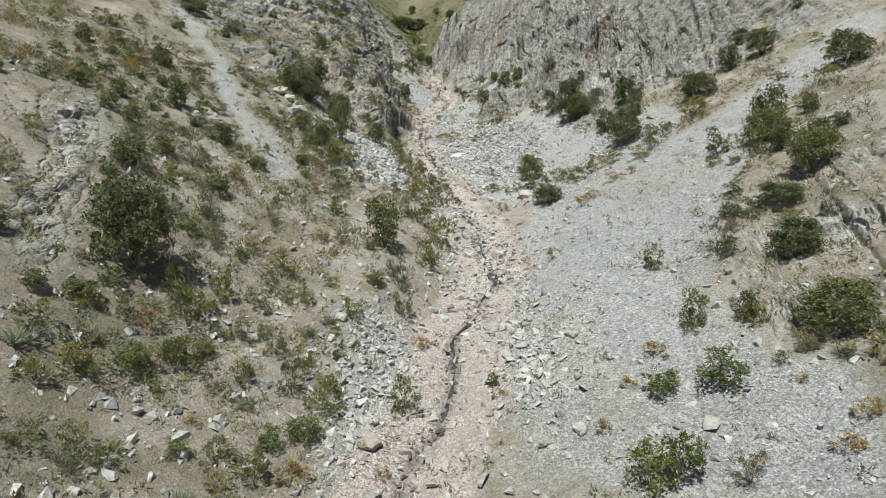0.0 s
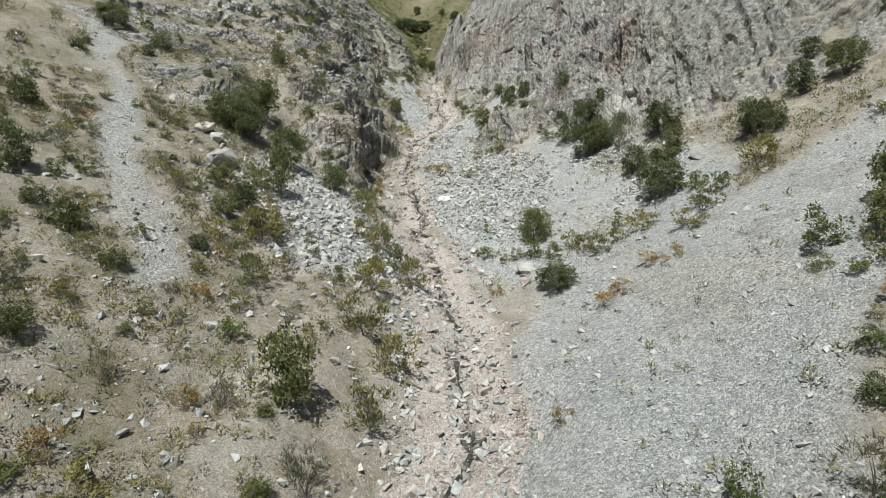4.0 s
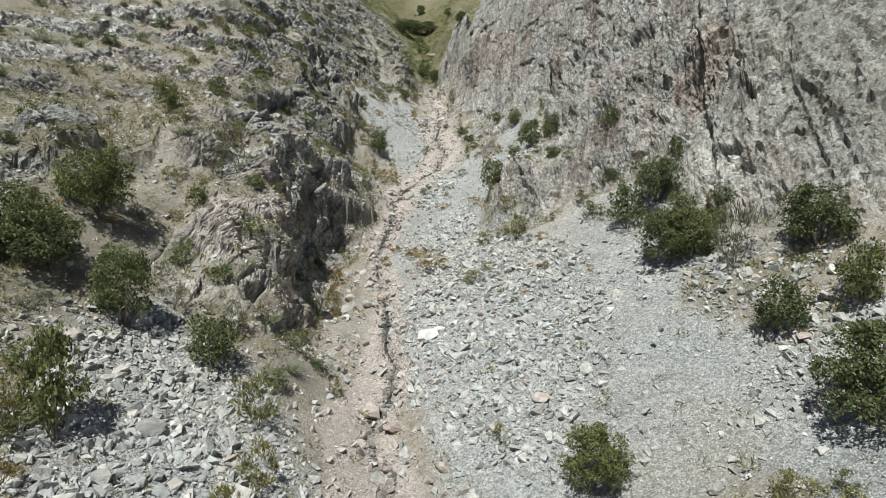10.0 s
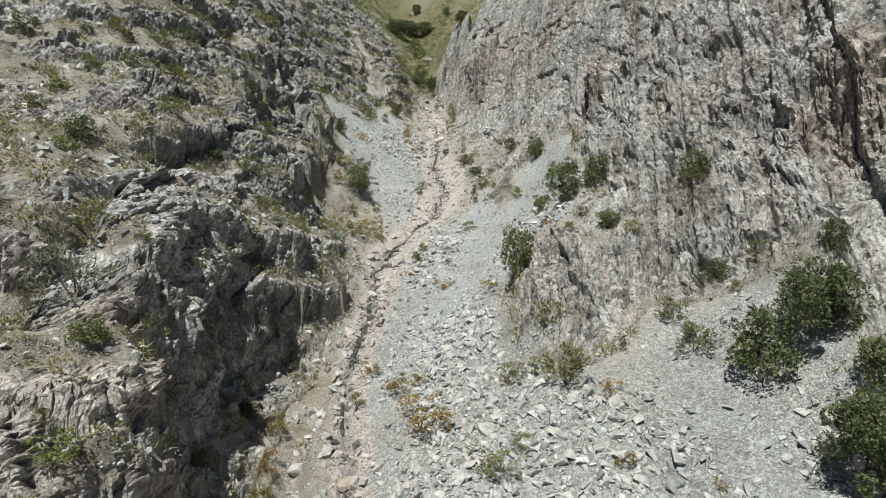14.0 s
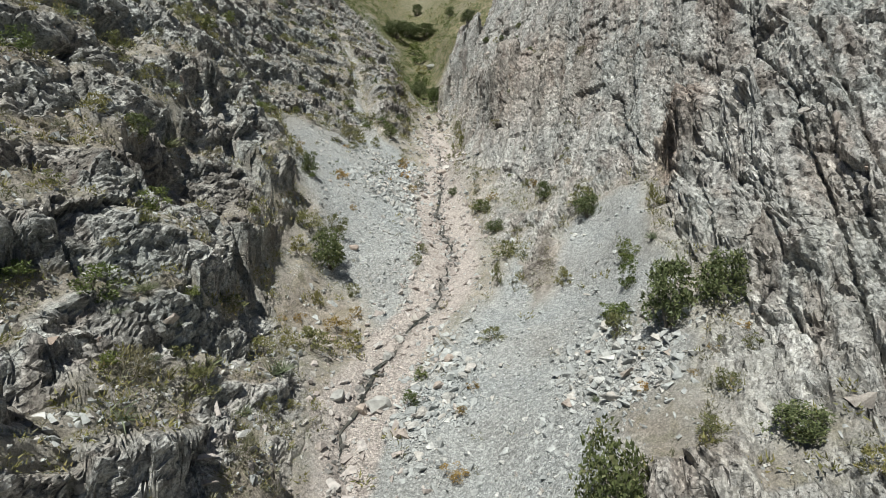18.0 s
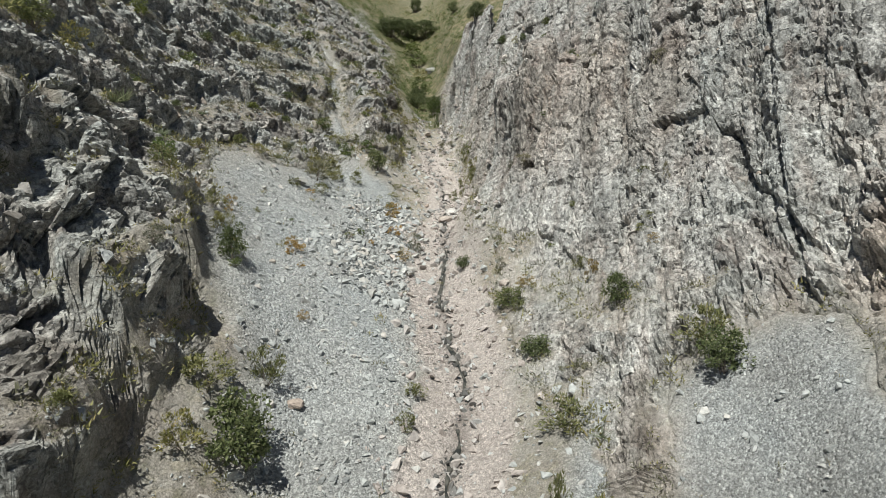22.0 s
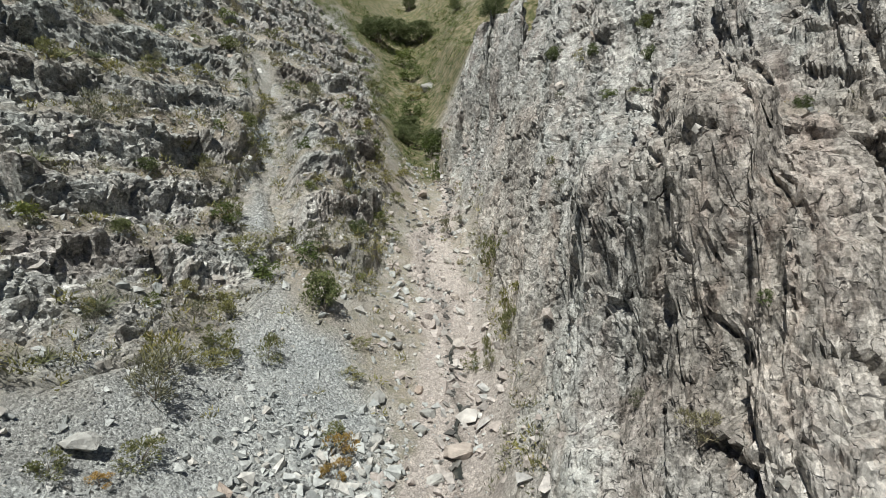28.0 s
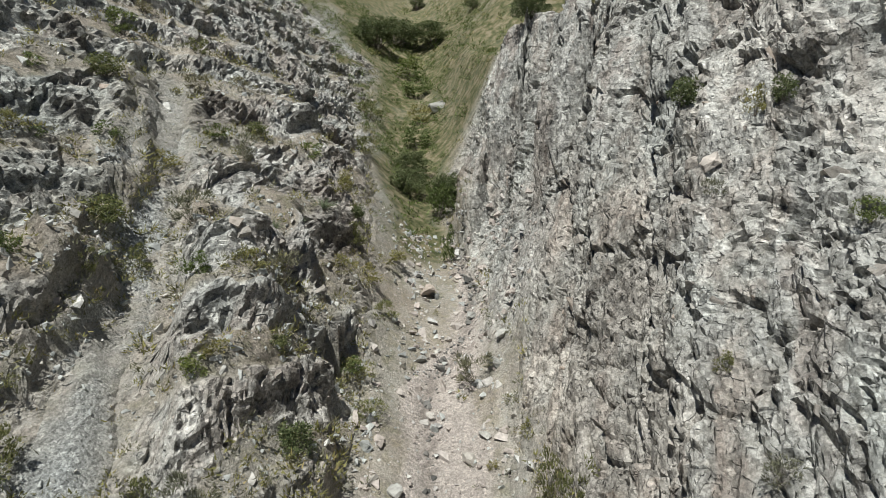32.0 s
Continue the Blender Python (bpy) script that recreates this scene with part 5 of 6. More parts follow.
plants("evergreen", (13.1, 18.9, 2.4, 1.7), (10.9, 20.7, 0.8, 1.0), (-11.7, 22.0, 2.8, 3.4), (14.1, 23.3, 2.0, 1.6), (15.1, 26.7, 2.1, 0.9), (13.3, 27.5, 0.9, 0.9), (17.2, 27.9, 2.1, 1.8), (-14.7, 28.3, 1.6, 1.4), (18.3, 29.7, 1.4, 1.4), (-11.4, 30.3, 1.2, 1.0), (20.1, 30.8, 1.0, 0.7), (17.6, 31.3, 1.5, 1.5), (-3.2, 31.7, 1.9, 2.7), (17.6, 33.3, 2.1, 1.8), (21.1, 35.5, 1.1, 1.1), (-18.6, 35.5, 1.1, 1.0), (19.1, 35.8, 1.7, 2.3), (-12.9, 36.0, 1.3, 1.3), (-16.7, 38.6, 1.4, 1.8), (27.1, 41.6, 2.7, 2.3))
plants("evergreen", (-24.2, 42.2, 1.1, 1.1), (-9.1, 42.2, 1.2, 1.1), (-7.7, 42.3, 1.2, 1.1), (7.6, 42.9, 2.1, 1.2), (-8.9, 43.8, 1.5, 1.5), (-19.9, 43.9, 1.3, 1.4), (-10.6, 45.2, 1.3, 1.1), (-8.0, 47.9, 1.5, 3.0), (14.9, 49.6, 2.7, 3.0), (20.7, 50.4, 2.7, 2.3), (7.2, 50.6, 2.0, 2.1), (26.5, 51.9, 2.4, 2.1), (24.2, 52.4, 1.7, 2.2), (-12.7, 53.2, 2.6, 2.3), (-5.9, 53.2, 1.6, 2.0), (-11.6, 53.3, 2.4, 2.4), (-9.0, 53.4, 2.1, 2.7), (16.9, 53.6, 1.5, 2.1), (14.5, 54.4, 1.7, 1.9), (26.8, 56.9, 1.7, 1.4))
plants("evergreen", (17.3, 57.3, 2.6, 2.4), (32.2, 57.3, 1.2, 1.2), (-12.1, 57.4, 2.7, 2.7), (-19.9, 59.7, 1.6, 1.3), (-23.9, 60.1, 2.5, 1.5), (13.6, 60.9, 2.6, 2.3), (15.1, 62.0, 1.0, 0.9), (12.8, 61.6, 2.6, 2.5), (15.9, 63.0, 0.9, 0.9), (14.2, 64.3, 1.5, 1.4), (-12.7, 65.3, 1.1, 1.8), (12.1, 66.4, 1.9, 2.3), (13.8, 66.8, 2.4, 2.4), (15.4, 68.7, 0.9, 1.4), (12.2, 71.1, 1.0, 0.9), (5.0, 75.7, 1.5, 2.4), (13.1, 76.3, 1.3, 1.6), (9.8, 82.1, 1.6, 1.9), (8.3, 82.5, 1.8, 2.2), (-5.8, 94.4, 1.9, 2.2))
plants("evergreen", (8.0, 95.1, 1.3, 1.3), (6.4, 101.0, 1.0, 1.3), (-8.5, 101.3, 1.0, 1.3), (5.9, 107.8, 0.5, 0.3), (0.4, 109.8, 0.7, 0.7), (-6.3, 124.5, 1.3, 1.6), (6.7, 126.7, 0.7, 0.6), (7.0, 128.7, 0.8, 0.7), (5.3, 131.4, 0.5, 0.6), (3.7, 133.0, 0.8, 0.8), (1.7, 154.4, 2.2, 2.0), (-3.4, 154.5, 2.0, 2.4), (-5.7, 155.1, 2.4, 1.8), (-6.1, 159.0, 2.5, 1.7), (-12.6, 187.2, 5.4, 3.3), (-1.9, 192.2, 1.8, 1.8), (-6.9, 192.7, 5.0, 2.9), (-11.4, 194.0, 5.8, 2.9), (-10.4, 211.1, 2.6, 2.6))
plants("olive", (-10.7, 14.0, 0.9, 0.6), (-9.9, 14.7, 0.9, 0.8), (-9.1, 14.8, 0.9, 0.6), (-11.4, 15.7, 1.0, 0.8), (-5.6, 16.1, 1.0, 1.0), (-6.7, 16.2, 1.0, 0.8), (-10.8, 17.0, 1.4, 1.0), (-12.3, 17.2, 1.2, 0.9), (10.8, 18.0, 0.5, 0.5), (12.0, 18.4, 1.1, 0.8), (-10.0, 18.7, 1.1, 0.7), (-11.9, 19.2, 0.9, 0.7), (-9.1, 19.4, 1.4, 1.2), (-7.1, 19.8, 0.8, 1.0), (-4.1, 19.9, 1.4, 1.2), (-10.9, 19.9, 1.2, 1.0), (-5.5, 20.2, 0.8, 1.2), (-8.5, 20.4, 1.0, 0.7), (-1.5, 20.6, 1.1, 1.5), (-4.3, 20.8, 1.0, 0.7))
plants("olive", (-9.5, 21.3, 1.5, 1.7), (-5.3, 21.4, 1.0, 1.0), (-8.2, 21.8, 0.5, 0.4), (-6.4, 21.8, 0.9, 0.7), (-10.4, 22.0, 1.1, 1.1), (-7.0, 22.3, 0.7, 0.7), (-9.3, 22.3, 0.9, 0.7), (-4.2, 22.6, 0.7, 0.6), (-8.9, 23.4, 0.8, 1.3), (-3.6, 23.5, 0.5, 0.4), (-4.5, 23.6, 0.6, 0.5), (-7.5, 23.8, 0.8, 0.7), (-6.9, 24.9, 0.7, 0.6), (-5.9, 25.0, 0.7, 0.7), (-3.9, 25.0, 1.2, 1.1), (14.8, 25.1, 1.2, 0.6), (-6.3, 25.4, 0.7, 0.9), (-17.6, 26.0, 0.7, 0.7), (-10.5, 26.5, 1.1, 0.6), (-5.1, 26.7, 0.6, 0.5))
plants("olive", (-7.6, 26.7, 1.8, 1.0), (13.9, 26.8, 1.3, 0.9), (-1.8, 27.1, 0.9, 1.6), (16.5, 32.4, 1.3, 1.6), (-11.3, 32.5, 0.9, 0.8), (-0.8, 32.8, 1.9, 1.6), (-17.7, 32.9, 1.3, 0.8), (-17.0, 33.9, 1.1, 0.8), (-20.1, 35.1, 1.1, 0.8), (-11.0, 35.1, 1.0, 0.7), (-0.1, 36.3, 2.1, 1.7), (-1.6, 37.5, 2.2, 1.8), (-14.2, 37.5, 0.9, 0.6), (-11.1, 37.6, 0.9, 0.6), (-6.2, 38.2, 1.6, 1.3), (-13.2, 38.3, 1.1, 0.6), (-7.4, 39.2, 1.3, 1.0), (-21.1, 39.3, 1.3, 0.6), (-19.9, 39.8, 1.6, 1.0), (-8.9, 40.0, 1.3, 1.0))
plants("olive", (24.7, 40.1, 2.0, 1.3), (-5.6, 40.6, 0.8, 0.6), (-1.9, 41.0, 1.9, 1.4), (-10.6, 41.4, 1.0, 0.7), (-7.2, 41.5, 2.1, 1.7), (-2.3, 42.2, 1.0, 1.0), (-4.8, 42.3, 0.7, 0.5), (-20.8, 42.7, 1.7, 1.0), (14.1, 42.7, 1.8, 0.9), (-11.8, 43.1, 1.1, 0.7), (-6.5, 43.3, 1.1, 0.9), (-26.6, 43.3, 1.2, 0.8), (-5.3, 43.4, 0.7, 0.7), (-1.8, 43.6, 1.1, 1.1), (0.1, 43.8, 1.7, 1.7), (-22.9, 44.1, 2.2, 0.9), (-17.5, 44.1, 0.8, 0.8), (15.3, 44.4, 1.9, 1.5), (-20.3, 44.7, 1.0, 1.0), (-1.0, 44.8, 1.4, 1.6))
plants("olive", (24.5, 45.1, 1.5, 0.7), (-21.8, 45.1, 0.8, 0.6), (10.2, 45.3, 1.5, 1.2), (-18.8, 45.7, 1.5, 0.8), (11.3, 45.8, 1.0, 0.8), (-1.9, 46.1, 1.6, 1.9), (12.7, 46.1, 2.0, 1.0), (9.6, 46.4, 1.2, 1.0), (19.0, 46.5, 2.3, 1.6), (-25.2, 46.6, 1.9, 1.1), (7.9, 46.9, 1.3, 1.0), (-8.8, 47.1, 1.3, 1.3), (-3.0, 47.3, 1.3, 1.3), (-24.6, 47.6, 1.3, 0.9), (9.1, 47.7, 1.1, 1.1), (13.2, 47.8, 0.8, 0.6), (-10.9, 48.0, 1.3, 0.7), (12.1, 48.1, 1.3, 0.9), (5.3, 48.6, 0.9, 0.5), (6.0, 48.6, 0.9, 0.7))
plants("olive", (29.0, 48.7, 1.6, 0.8), (-13.5, 48.9, 1.1, 0.4), (-2.9, 49.3, 1.2, 1.4), (-15.2, 49.7, 0.9, 0.7), (-14.6, 49.8, 1.4, 0.9), (4.3, 49.9, 1.4, 0.7), (-24.2, 50.2, 1.2, 0.8), (-3.8, 51.6, 1.4, 1.8), (-13.8, 52.3, 1.5, 0.8), (4.5, 53.4, 0.7, 0.5), (-2.3, 56.8, 0.6, 0.8), (-8.0, 57.9, 0.4, 0.3), (-4.3, 57.9, 1.2, 0.9), (-9.3, 59.1, 0.9, 0.6), (-7.0, 59.9, 0.5, 0.4), (-10.3, 60.3, 0.7, 0.5), (-6.7, 60.8, 0.7, 0.3), (-9.4, 61.8, 0.9, 0.5), (-11.3, 62.0, 0.9, 0.6), (-10.9, 62.4, 0.7, 0.5))
plants("olive", (14.6, 62.8, 1.1, 0.9), (-4.8, 63.7, 0.5, 0.5), (15.6, 63.7, 0.8, 0.7), (-7.0, 64.2, 1.0, 0.6), (-11.6, 64.5, 1.4, 0.7), (-9.8, 64.8, 0.8, 0.6), (3.7, 65.4, 1.5, 0.6), (-9.0, 65.9, 1.3, 0.8), (-6.3, 65.9, 1.1, 0.9), (4.4, 66.1, 0.9, 0.4), (-4.8, 66.3, 1.2, 1.0), (-7.7, 66.3, 0.7, 0.4), (6.1, 68.3, 1.7, 1.4), (10.6, 68.4, 1.4, 1.0), (8.3, 69.3, 0.7, 0.6), (5.5, 69.5, 1.2, 0.7), (4.3, 69.5, 1.0, 0.8), (12.7, 69.9, 0.7, 0.5), (10.4, 70.0, 1.2, 0.9), (-2.0, 70.8, 0.7, 0.7))
plants("olive", (13.7, 70.9, 1.0, 0.5), (-15.0, 71.9, 1.3, 0.8), (-0.3, 72.0, 0.4, 0.4), (10.0, 74.5, 0.9, 0.6), (7.6, 76.7, 0.8, 0.6), (8.4, 78.1, 0.7, 0.5), (-15.3, 79.3, 1.3, 0.8), (9.8, 79.7, 0.6, 0.5), (-7.3, 80.2, 0.8, 0.5), (9.3, 80.4, 0.5, 0.4), (-9.1, 80.4, 0.5, 0.3), (-8.9, 82.1, 0.8, 0.5), (-5.4, 82.3, 0.8, 0.7), (-4.9, 83.5, 0.5, 0.4), (7.0, 84.1, 1.1, 0.9), (-11.4, 84.2, 0.8, 0.5), (-6.3, 84.9, 1.2, 0.8), (-12.4, 85.9, 0.9, 0.5), (-5.3, 87.8, 1.7, 1.0), (2.7, 88.3, 1.1, 0.6))
plants("olive", (-5.3, 89.0, 0.6, 0.5), (-3.8, 89.2, 1.3, 0.9), (-13.6, 89.6, 1.1, 0.5), (-12.5, 90.3, 1.1, 0.7), (10.1, 90.6, 0.6, 1.1), (6.1, 90.9, 0.9, 0.9), (-5.8, 91.7, 0.7, 1.0), (3.1, 93.0, 0.6, 1.3), (-4.4, 93.3, 0.8, 0.8), (-7.2, 93.5, 1.3, 1.0), (-13.3, 94.9, 1.0, 0.6), (-7.1, 95.1, 1.6, 1.1), (-11.9, 96.0, 1.1, 0.7), (3.8, 96.3, 1.7, 1.0), (8.0, 96.4, 1.7, 1.2), (-5.9, 96.8, 1.2, 1.2), (-1.4, 97.2, 0.7, 0.7), (-1.2, 98.9, 0.8, 0.6), (-8.6, 101.8, 0.7, 0.7), (-9.4, 102.2, 0.7, 0.7))
plants("olive", (-9.9, 103.1, 0.7, 0.4), (8.0, 103.6, 0.8, 0.3), (-9.6, 103.8, 0.6, 0.6), (8.2, 103.8, 0.5, 0.4), (-10.5, 103.9, 0.7, 0.6), (5.7, 105.1, 0.7, 0.6), (8.6, 106.0, 0.6, 0.3), (-9.8, 107.8, 0.4, 0.3), (2.2, 109.1, 0.5, 0.6), (-5.8, 110.5, 0.7, 0.3), (-9.4, 113.1, 0.8, 0.5), (-11.7, 114.4, 1.2, 0.5), (-8.3, 114.6, 1.1, 0.6), (-11.3, 117.9, 0.6, 0.5), (-9.3, 118.0, 1.4, 1.2), (-4.7, 118.6, 1.0, 0.6), (-8.6, 119.2, 1.1, 0.6), (-8.5, 120.2, 1.1, 0.9), (-9.0, 120.3, 0.9, 0.7), (-7.4, 121.0, 1.0, 0.9))
plants("olive", (-4.8, 122.1, 0.9, 0.4), (-9.3, 122.3, 1.2, 0.8), (0.3, 123.1, 0.5, 1.3), (-4.7, 124.0, 0.9, 0.4), (1.1, 124.0, 0.9, 0.9), (-0.4, 124.1, 0.7, 0.8), (0.9, 124.8, 0.5, 0.8), (1.1, 125.3, 0.9, 1.4), (-16.5, 125.3, 1.3, 0.9), (-9.8, 125.8, 1.7, 0.8), (5.9, 126.0, 0.7, 0.2), (-8.4, 126.4, 0.3, 0.3), (-10.8, 127.6, 0.9, 0.9), (3.0, 127.8, 0.4, 0.4), (-9.5, 127.9, 0.3, 0.2), (-15.8, 128.1, 1.0, 0.7), (-8.4, 128.3, 1.0, 0.8), (-13.2, 128.6, 0.7, 0.6), (-11.6, 128.8, 0.6, 0.4), (-12.5, 129.0, 0.8, 0.6))
plants("olive", (0.9, 130.2, 1.1, 1.6), (-7.9, 130.7, 1.0, 0.5), (-15.5, 130.9, 1.3, 0.8), (4.7, 131.3, 0.5, 0.6), (0.5, 131.4, 0.8, 1.6), (-11.4, 131.9, 0.5, 0.7), (-7.7, 133.0, 1.0, 0.6), (-1.0, 133.8, 0.4, 0.3), (-11.5, 134.1, 1.2, 0.8), (0.1, 134.2, 0.5, 0.5), (-14.7, 134.2, 0.8, 0.6), (-4.8, 134.8, 1.1, 0.6), (-5.5, 136.0, 1.1, 0.7), (-0.3, 136.1, 0.7, 0.4), (-12.6, 138.2, 1.4, 0.7), (-5.1, 140.1, 1.0, 0.8), (-6.0, 141.0, 1.3, 0.8), (-6.7, 142.3, 1.4, 1.1), (-5.4, 144.3, 1.8, 0.6), (-7.7, 144.7, 1.5, 0.9))
plants("olive", (-8.7, 155.4, 2.0, 1.2), (-10.1, 166.9, 2.5, 1.5), (-6.5, 170.9, 2.1, 1.6))
plants("grey", (-9.6, 14.0, 0.9, 0.6), (8.1, 14.2, 0.9, 0.9), (-8.6, 21.5, 0.5, 0.5), (-15.6, 22.1, 0.8, 0.6), (-11.0, 23.3, 1.1, 1.7), (15.8, 24.1, 0.9, 1.1), (11.9, 25.3, 1.5, 1.5), (-12.0, 26.6, 1.0, 0.8), (-10.8, 27.7, 1.6, 1.3), (-15.1, 28.5, 1.4, 0.9), (-2.1, 28.9, 1.4, 1.4), (-8.7, 30.4, 0.9, 1.0), (-13.2, 31.7, 1.5, 1.8), (-6.1, 55.6, 1.7, 1.2), (14.7, 58.6, 1.8, 2.4), (-8.7, 64.1, 2.2, 1.4), (9.1, 104.6, 0.3, 0.8), (4.9, 106.1, 0.5, 0.3), (2.3, 107.4, 0.6, 0.7), (10.1, 109.5, 0.8, 0.7))
plants("grey", (3.8, 112.7, 0.9, 0.6), (-2.5, 112.9, 0.9, 1.0), (3.2, 114.9, 0.5, 0.4), (-9.0, 116.7, 1.8, 1.2), (-11.0, 117.7, 0.8, 0.6), (-9.8, 121.3, 0.8, 0.6), (3.0, 125.7, 0.6, 0.4), (-12.3, 126.9, 0.7, 0.4), (-7.3, 128.1, 1.0, 1.0), (3.7, 130.8, 0.5, 0.5), (-1.5, 137.6, 1.4, 1.2))
plants("rusty", (10.6, 14.3, 0.9, 0.4), (11.6, 15.1, 0.8, 0.5), (12.9, 16.7, 0.7, 0.5), (4.9, 17.0, 0.5, 0.6), (10.8, 17.0, 0.5, 0.3), (-1.9, 17.4, 0.5, 0.6), (6.2, 19.0, 0.6, 0.5), (7.6, 20.3, 0.9, 0.6), (2.1, 20.9, 0.6, 0.4), (-3.0, 23.0, 0.4, 0.2), (-1.1, 25.3, 0.8, 0.5), (6.0, 31.8, 0.8, 0.6), (9.1, 38.8, 1.3, 0.7), (9.9, 39.8, 1.3, 0.5), (12.7, 40.3, 0.7, 0.4), (11.8, 40.7, 1.4, 0.5), (12.8, 41.2, 0.5, 0.3), (4.6, 44.5, 0.8, 0.8), (-0.4, 45.9, 0.8, 0.8), (-2.3, 47.1, 1.1, 0.9))
plants("rusty", (6.2, 62.6, 0.5, 0.3), (9.4, 62.9, 0.4, 0.4), (7.3, 64.3, 0.7, 0.4), (-4.2, 65.8, 0.9, 0.7), (7.5, 67.2, 0.7, 0.5), (-4.9, 67.9, 1.0, 1.0), (0.8, 68.5, 2.2, 1.0), (-5.1, 69.6, 0.8, 1.3), (-0.4, 71.1, 1.3, 0.6), (0.4, 71.6, 0.8, 0.5), (-1.7, 73.1, 0.9, 0.7), (3.7, 77.3, 1.0, 0.6), (8.0, 79.2, 0.5, 0.4), (6.7, 79.5, 0.4, 0.3), (9.0, 80.3, 0.4, 0.3), (9.9, 80.6, 0.5, 0.3), (1.1, 80.9, 0.9, 0.5), (7.4, 82.2, 0.3, 0.4), (1.4, 84.0, 0.5, 0.4), (1.8, 85.5, 0.5, 0.4))
plants("rusty", (-7.0, 89.1, 0.6, 0.4), (-6.3, 90.0, 0.6, 0.5), (-4.6, 90.1, 1.4, 0.9), (-4.0, 91.6, 0.7, 0.7), (-5.7, 100.6, 0.5, 0.4), (8.1, 102.4, 0.5, 0.5), (6.0, 103.9, 0.7, 0.7), (-11.3, 104.3, 0.6, 0.6), (-6.8, 104.7, 0.4, 0.3), (-10.3, 105.3, 0.5, 0.4), (3.4, 105.6, 0.9, 0.6), (-7.4, 105.7, 0.9, 0.9), (-10.3, 106.0, 0.6, 0.7), (-7.7, 106.3, 0.6, 0.6), (-4.6, 110.7, 0.4, 0.4), (-2.9, 110.7, 1.0, 0.6), (-2.9, 112.1, 0.4, 0.3), (-8.6, 113.5, 0.6, 0.3), (-3.8, 113.9, 0.9, 0.8), (-4.4, 117.1, 0.8, 0.7))
plants("rusty", (-4.3, 117.9, 1.0, 1.0), (-8.7, 127.5, 0.4, 0.3))
plants("green", (6.5, 14.7, 1.2, 1.4), (5.7, 14.8, 1.4, 1.2), (9.0, 17.9, 1.6, 1.1), (7.1, 18.2, 1.3, 0.9), (9.3, 21.3, 1.1, 1.5), (1.9, 21.7, 0.5, 0.7), (9.4, 26.3, 0.9, 1.2), (15.6, 32.4, 0.7, 0.5), (15.1, 33.5, 0.8, 0.6), (15.9, 34.8, 1.5, 1.5), (-3.5, 41.8, 0.4, 0.3), (7.8, 45.4, 1.2, 0.6), (16.7, 45.8, 1.1, 1.1), (16.3, 47.9, 1.2, 1.0), (6.9, 48.1, 1.3, 1.3), (5.6, 62.2, 0.4, 0.2), (-7.8, 77.6, 0.6, 0.6), (7.1, 85.0, 1.3, 0.9), (-0.7, 85.1, 0.6, 0.8), (7.9, 86.3, 0.8, 1.3))
plants("green", (-0.4, 86.8, 0.6, 0.5), (8.3, 88.1, 1.0, 1.0), (-8.3, 100.8, 0.6, 0.4), (4.7, 107.0, 0.4, 0.3), (-8.5, 109.1, 0.3, 0.2), (-5.4, 111.6, 0.5, 0.4), (4.9, 113.0, 0.3, 0.3), (6.2, 125.4, 0.6, 0.2), (-6.6, 126.2, 0.7, 0.5), (1.9, 127.2, 0.4, 0.5), (5.4, 127.5, 0.5, 0.3), (5.2, 127.8, 0.5, 0.4), (-2.9, 147.3, 0.7, 1.9), (-3.8, 152.5, 1.8, 2.2), (-6.1, 165.8, 2.4, 1.9), (-7.4, 177.6, 2.9, 2.4), (-8.8, 182.9, 3.2, 2.5))
plants("rosette", (-10.7, 21.1, 0.7, 0.4), (-7.5, 21.9, 0.7, 0.7), (-5.6, 23.2, 0.8, 0.9), (-4.9, 24.2, 0.8, 0.8), (-13.1, 30.1, 1.5, 0.7), (-14.6, 30.3, 0.7, 0.5), (-16.0, 31.6, 1.0, 1.0), (-14.6, 32.1, 1.0, 0.5), (-10.1, 60.9, 0.7, 0.7), (-7.5, 79.1, 0.6, 0.4), (-8.3, 79.2, 0.5, 0.4), (-8.3, 80.4, 0.8, 0.6), (-7.7, 80.7, 0.6, 0.6), (-6.9, 81.3, 0.9, 0.6), (5.8, 81.5, 0.4, 0.4), (-6.0, 81.6, 0.8, 0.6), (9.3, 87.5, 0.7, 0.6), (-12.0, 90.9, 0.9, 0.7))


# ---- grass tufts and dwarf scrub that nobody could count ----
def tufts(name, where, size, blades, material, label, category, seed, shape=0.5):
    rng = np.random.default_rng(seed)
    n = len(where)
    own = np.repeat(np.arange(n), blades)
    s = size[own]
    lean = rng.normal(0, shape, (len(own), 3))
    lean[:, 2] = np.abs(lean[:, 2]) * 0.5 + 0.45
    along = unit(lean)
    at = where[own] + along * (0.5 * rng.random(len(own)) ** 0.5 * s)[:, None]
    across = unit(np.cross(along, rng.normal(0, 1, (len(own), 3))))
    v, f = cards(at, unit(along + 0.5 * rng.normal(0, 1, along.shape)), across, s * rng.uniform(0.14, 0.3, len(own)), s * 0.085)
    return tagged(new(name, mesh_from(name, v, f, material)), label, category, kind="stuff")


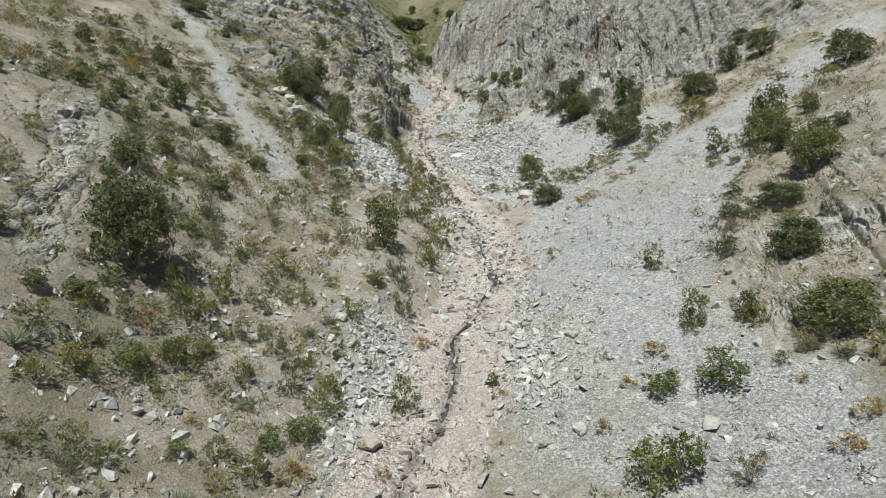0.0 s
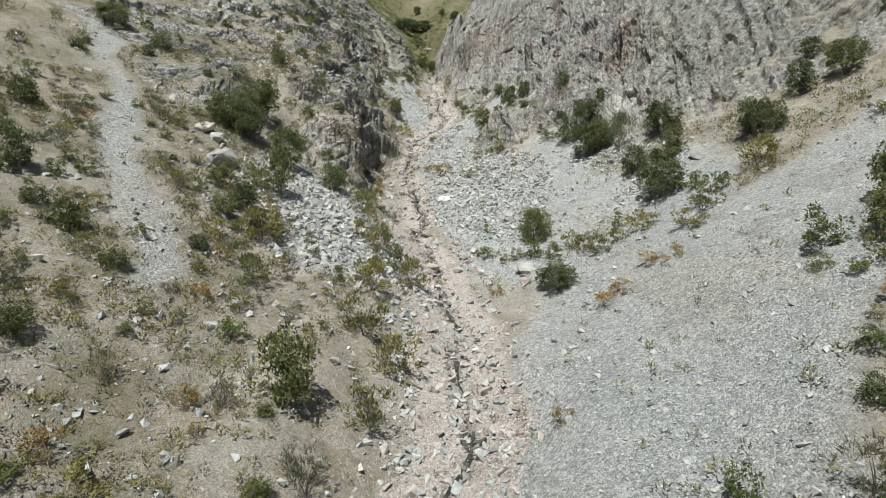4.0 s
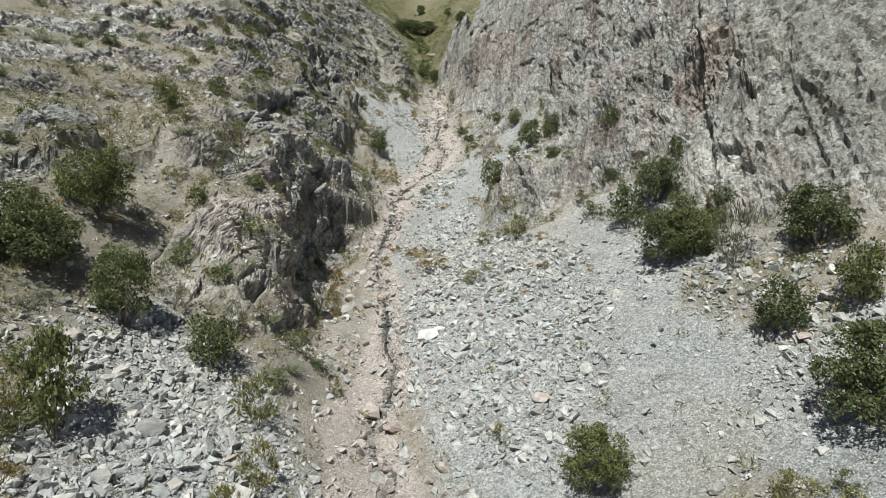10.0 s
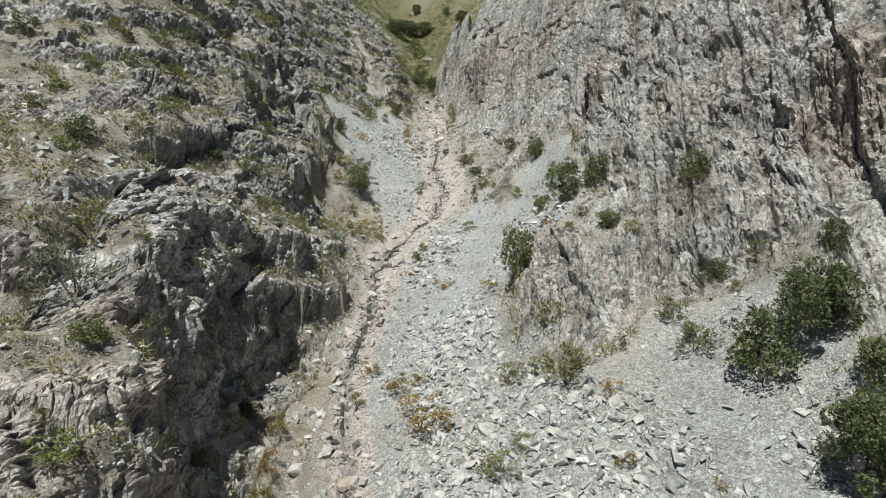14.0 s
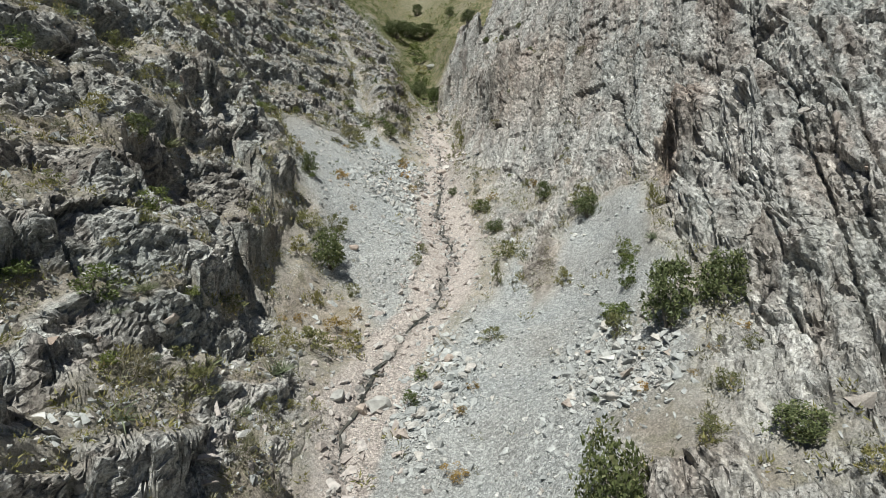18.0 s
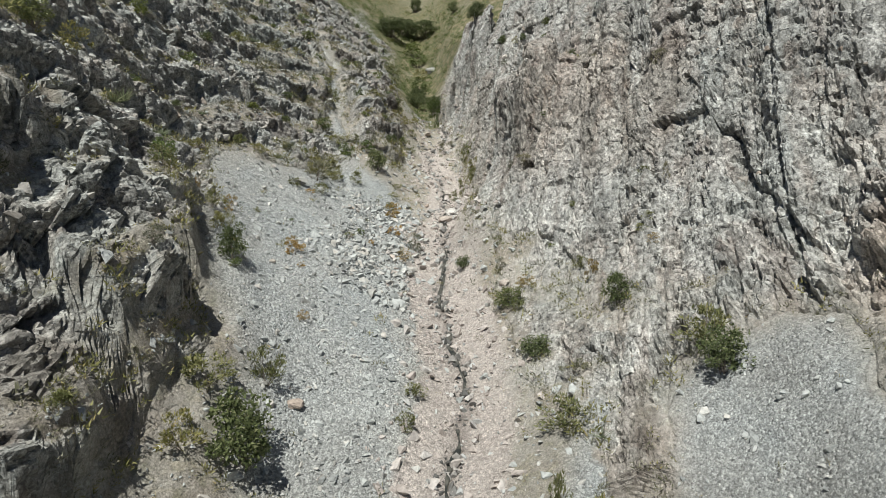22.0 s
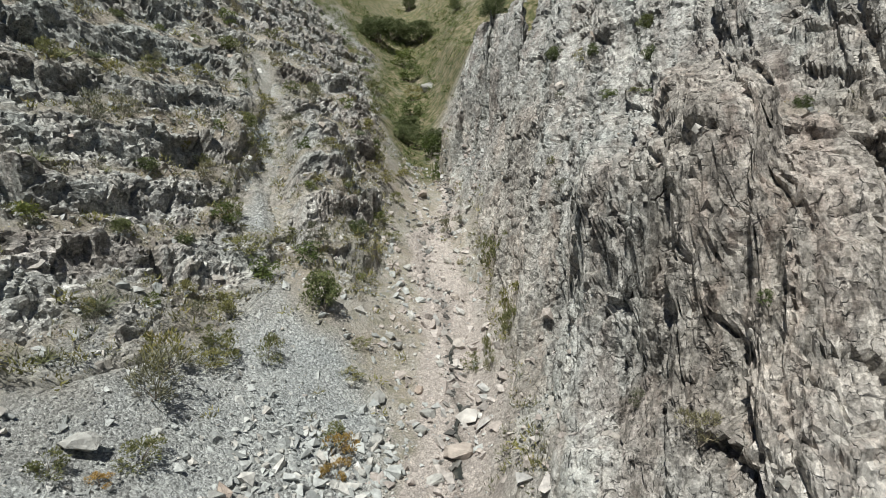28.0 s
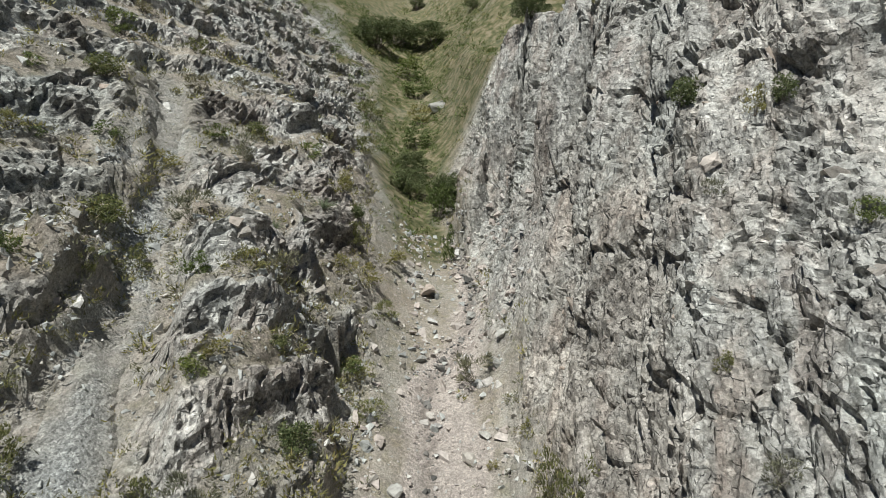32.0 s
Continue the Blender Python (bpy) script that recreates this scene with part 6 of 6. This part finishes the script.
rng = np.random.default_rng(77)
tx, ty = rng.uniform(-38, 38, 120000), np.concatenate([rng.uniform(10, 60, 70000), rng.uniform(60, 172, 50000)])
at = covers(tx, ty, smooth_normal(tx, ty)[1])
dense = fade(-0.25, 0.4, rough(tx, ty, 2.6, 51, 3)) * (at["gravel"] < 0.35) * (at["silt"] < 0.3) * (ROCK.at(tx, ty) < 0.2) * fade(2.5, 6, np.abs(stream_side(tx, ty)))
keep = rng.random(len(tx)) < 0.62 * dense * (1 + 0.8 * fade(-9, -14, tx)) + 0.03 * (ROCK.at(tx, ty) < 0.2)
spots = np.stack([tx, ty, plain(tx, ty)], 1)[keep]
ledge = np.where((rock < 0.75) & (steep < 2.2))[0]
ledge = ledge[rng.random(len(ledge)) < np.where(x[ledge] < -4, 0.085, 0.055)]
spots = np.concatenate([spots, cliff[ledge]])
rng.shuffle(spots)
third = len(spots) // 3
for name, own, size, blades, material, label in (
        ("dry_grass", spots[:third], (0.18, 0.42), 7, STRAW_LEAF, "tufts of dry straw grass on the soil"),
        ("dwarf_scrub", spots[third:2 * third], (0.3, 0.9), 18, OLIVE_LEAF, "dwarf olive scrub scattered over the slopes"),
        ("grey_scrub", spots[2 * third:], (0.25, 0.75), 16, GREY_LEAF, "grey green dwarf scrub on soil and ledges")):
    tufts(name, own, rng.uniform(*size, len(own)), blades, material, label, name.split("_")[1], 78 + blades)
tx, ty = rng.uniform(-100, 80, 8000), np.concatenate([rng.uniform(150, 210, 3000), rng.uniform(176, 340, 5000)])
keep = (rough(tx, ty, 9.0, 73, 4) + 0.5 * rough(tx, ty, 3.0, 74, 2) > -0.15) & (ROCK.at(tx, ty) < 0.3)
tx, ty = tx[keep], ty[keep]
half = len(tx) // 2
for name, own, material, label in (("hillside_scrub", slice(0, half), GREEN_LEAF, "green scrub over the far hillside"), ("hillside_brush", slice(half, None), OLIVE_LEAF, "olive brush over the far hillside")):
    tufts(name, np.stack([tx, ty, plain(tx, ty)], 1)[own], rng.uniform(0.5, 2.0, len(tx[own])), 16, material, label, name.split("_")[1], 99, 0.9)

tx, ty = rng.uniform(-30, 0, 9000), rng.uniform(144, 212, 9000)
keep = GRASS.at(tx, ty) * fade(-0.5, 0.3, rough(tx, ty, 2.5, 75, 3)) > rng.random(9000)
tx, ty = tx[keep], ty[keep]
tufts("gully_scrub", np.stack([tx, ty, plain(tx, ty)], 1), rng.uniform(0.3, 1.0, len(tx)), 20, GREEN_LEAF, "green scrub filling the head of the gully", "scrub", 101, 0.9)

# shrubs that root on the ledges of the cliffs
ledge = np.where((rock < 0.45) & (near > 0.7) & (steep < 2.5) & (y > 54) & (y < 146) & (np.abs(x) < 24))[0]
pick = random.Random(41)
taken = []
for i in pick.sample(list(ledge), 2500):
    if len(taken) == 290:
        break
    if all((x[i] - a) ** 2 + (y[i] - b) ** 2 > 3.2 for a, b in taken) and (x[i] < -4 or pick.random() < 0.35):
        taken.append((x[i], y[i]))
        width = pick.uniform(0.5, 1.35)
        plants(pick.choice(("olive", "grey", "grey", "green", "green", "rosette", "rosette", "evergreen")), (float(x[i]), float(y[i]), width, width * pick.uniform(0.6, 0.9)))


# low shrubs over the lower slopes
lay = np.random.default_rng(43)
px, py = np.concatenate([lay.uniform(-23, -3, 2600), lay.uniform(8, 22, 1500)]), np.concatenate([lay.uniform(13, 58, 2600), lay.uniform(13, 44, 1500)])
fits = np.where((GRAVEL.at(px, py) < 0.4) & (ROCK.at(px, py) < 0.3) & (silt(px, py) < 0.2) & (rough(px, py, 5.0, 79, 2) > -0.3))[0]
for side, most in ((-1, 270), (1, 90)):
    taken = []
    for i in fits[np.sign(px[fits]) == side]:
        if len(taken) == most:
            break
        if any((px[i] - a) ** 2 + (py[i] - b) ** 2 < 0.9 for a, b in taken):
            continue
        taken.append((px[i], py[i]))
        width = pick.uniform(0.45, 1.15)
        plants(pick.choice(("olive", "grey", "grey", "green", "green", "evergreen", "rosette", "rusty")), (float(px[i]), float(py[i]), width, width * pick.uniform(0.6, 0.95)))


# the larger loose stones on the talus, one by one
LOOSE = []
for v, f in STONES:
    LOOSE.append(mesh_from("stone", v, f, BOULDER_MAT))
lay = np.random.default_rng(61)
px, py = lay.uniform(-11, 18, 9000), lay.uniform(17, 122, 9000)
fits = np.where((COARSE.at(px, py) >= 0.6) & (ROCK.at(px, py) <= 0.15))[0][:290]
for px, py, pz in zip(px[fits], py[fits], plain(px[fits], py[fits])):
    size = 0.38 + 0.5 * lay.random() ** 3
    stone = new("stone", LOOSE[lay.integers(len(LOOSE))])
    stone.parent = ground
    stone.matrix_world = Matrix.Translation((px, py, pz + 0.15 * size)) @ pose(0, 0, 0, lay.uniform(-25, 25), lay.uniform(-25, 25), lay.uniform(0, 360)) @ Matrix.Diagonal((size * 1.15, size, size * 0.85, 1))
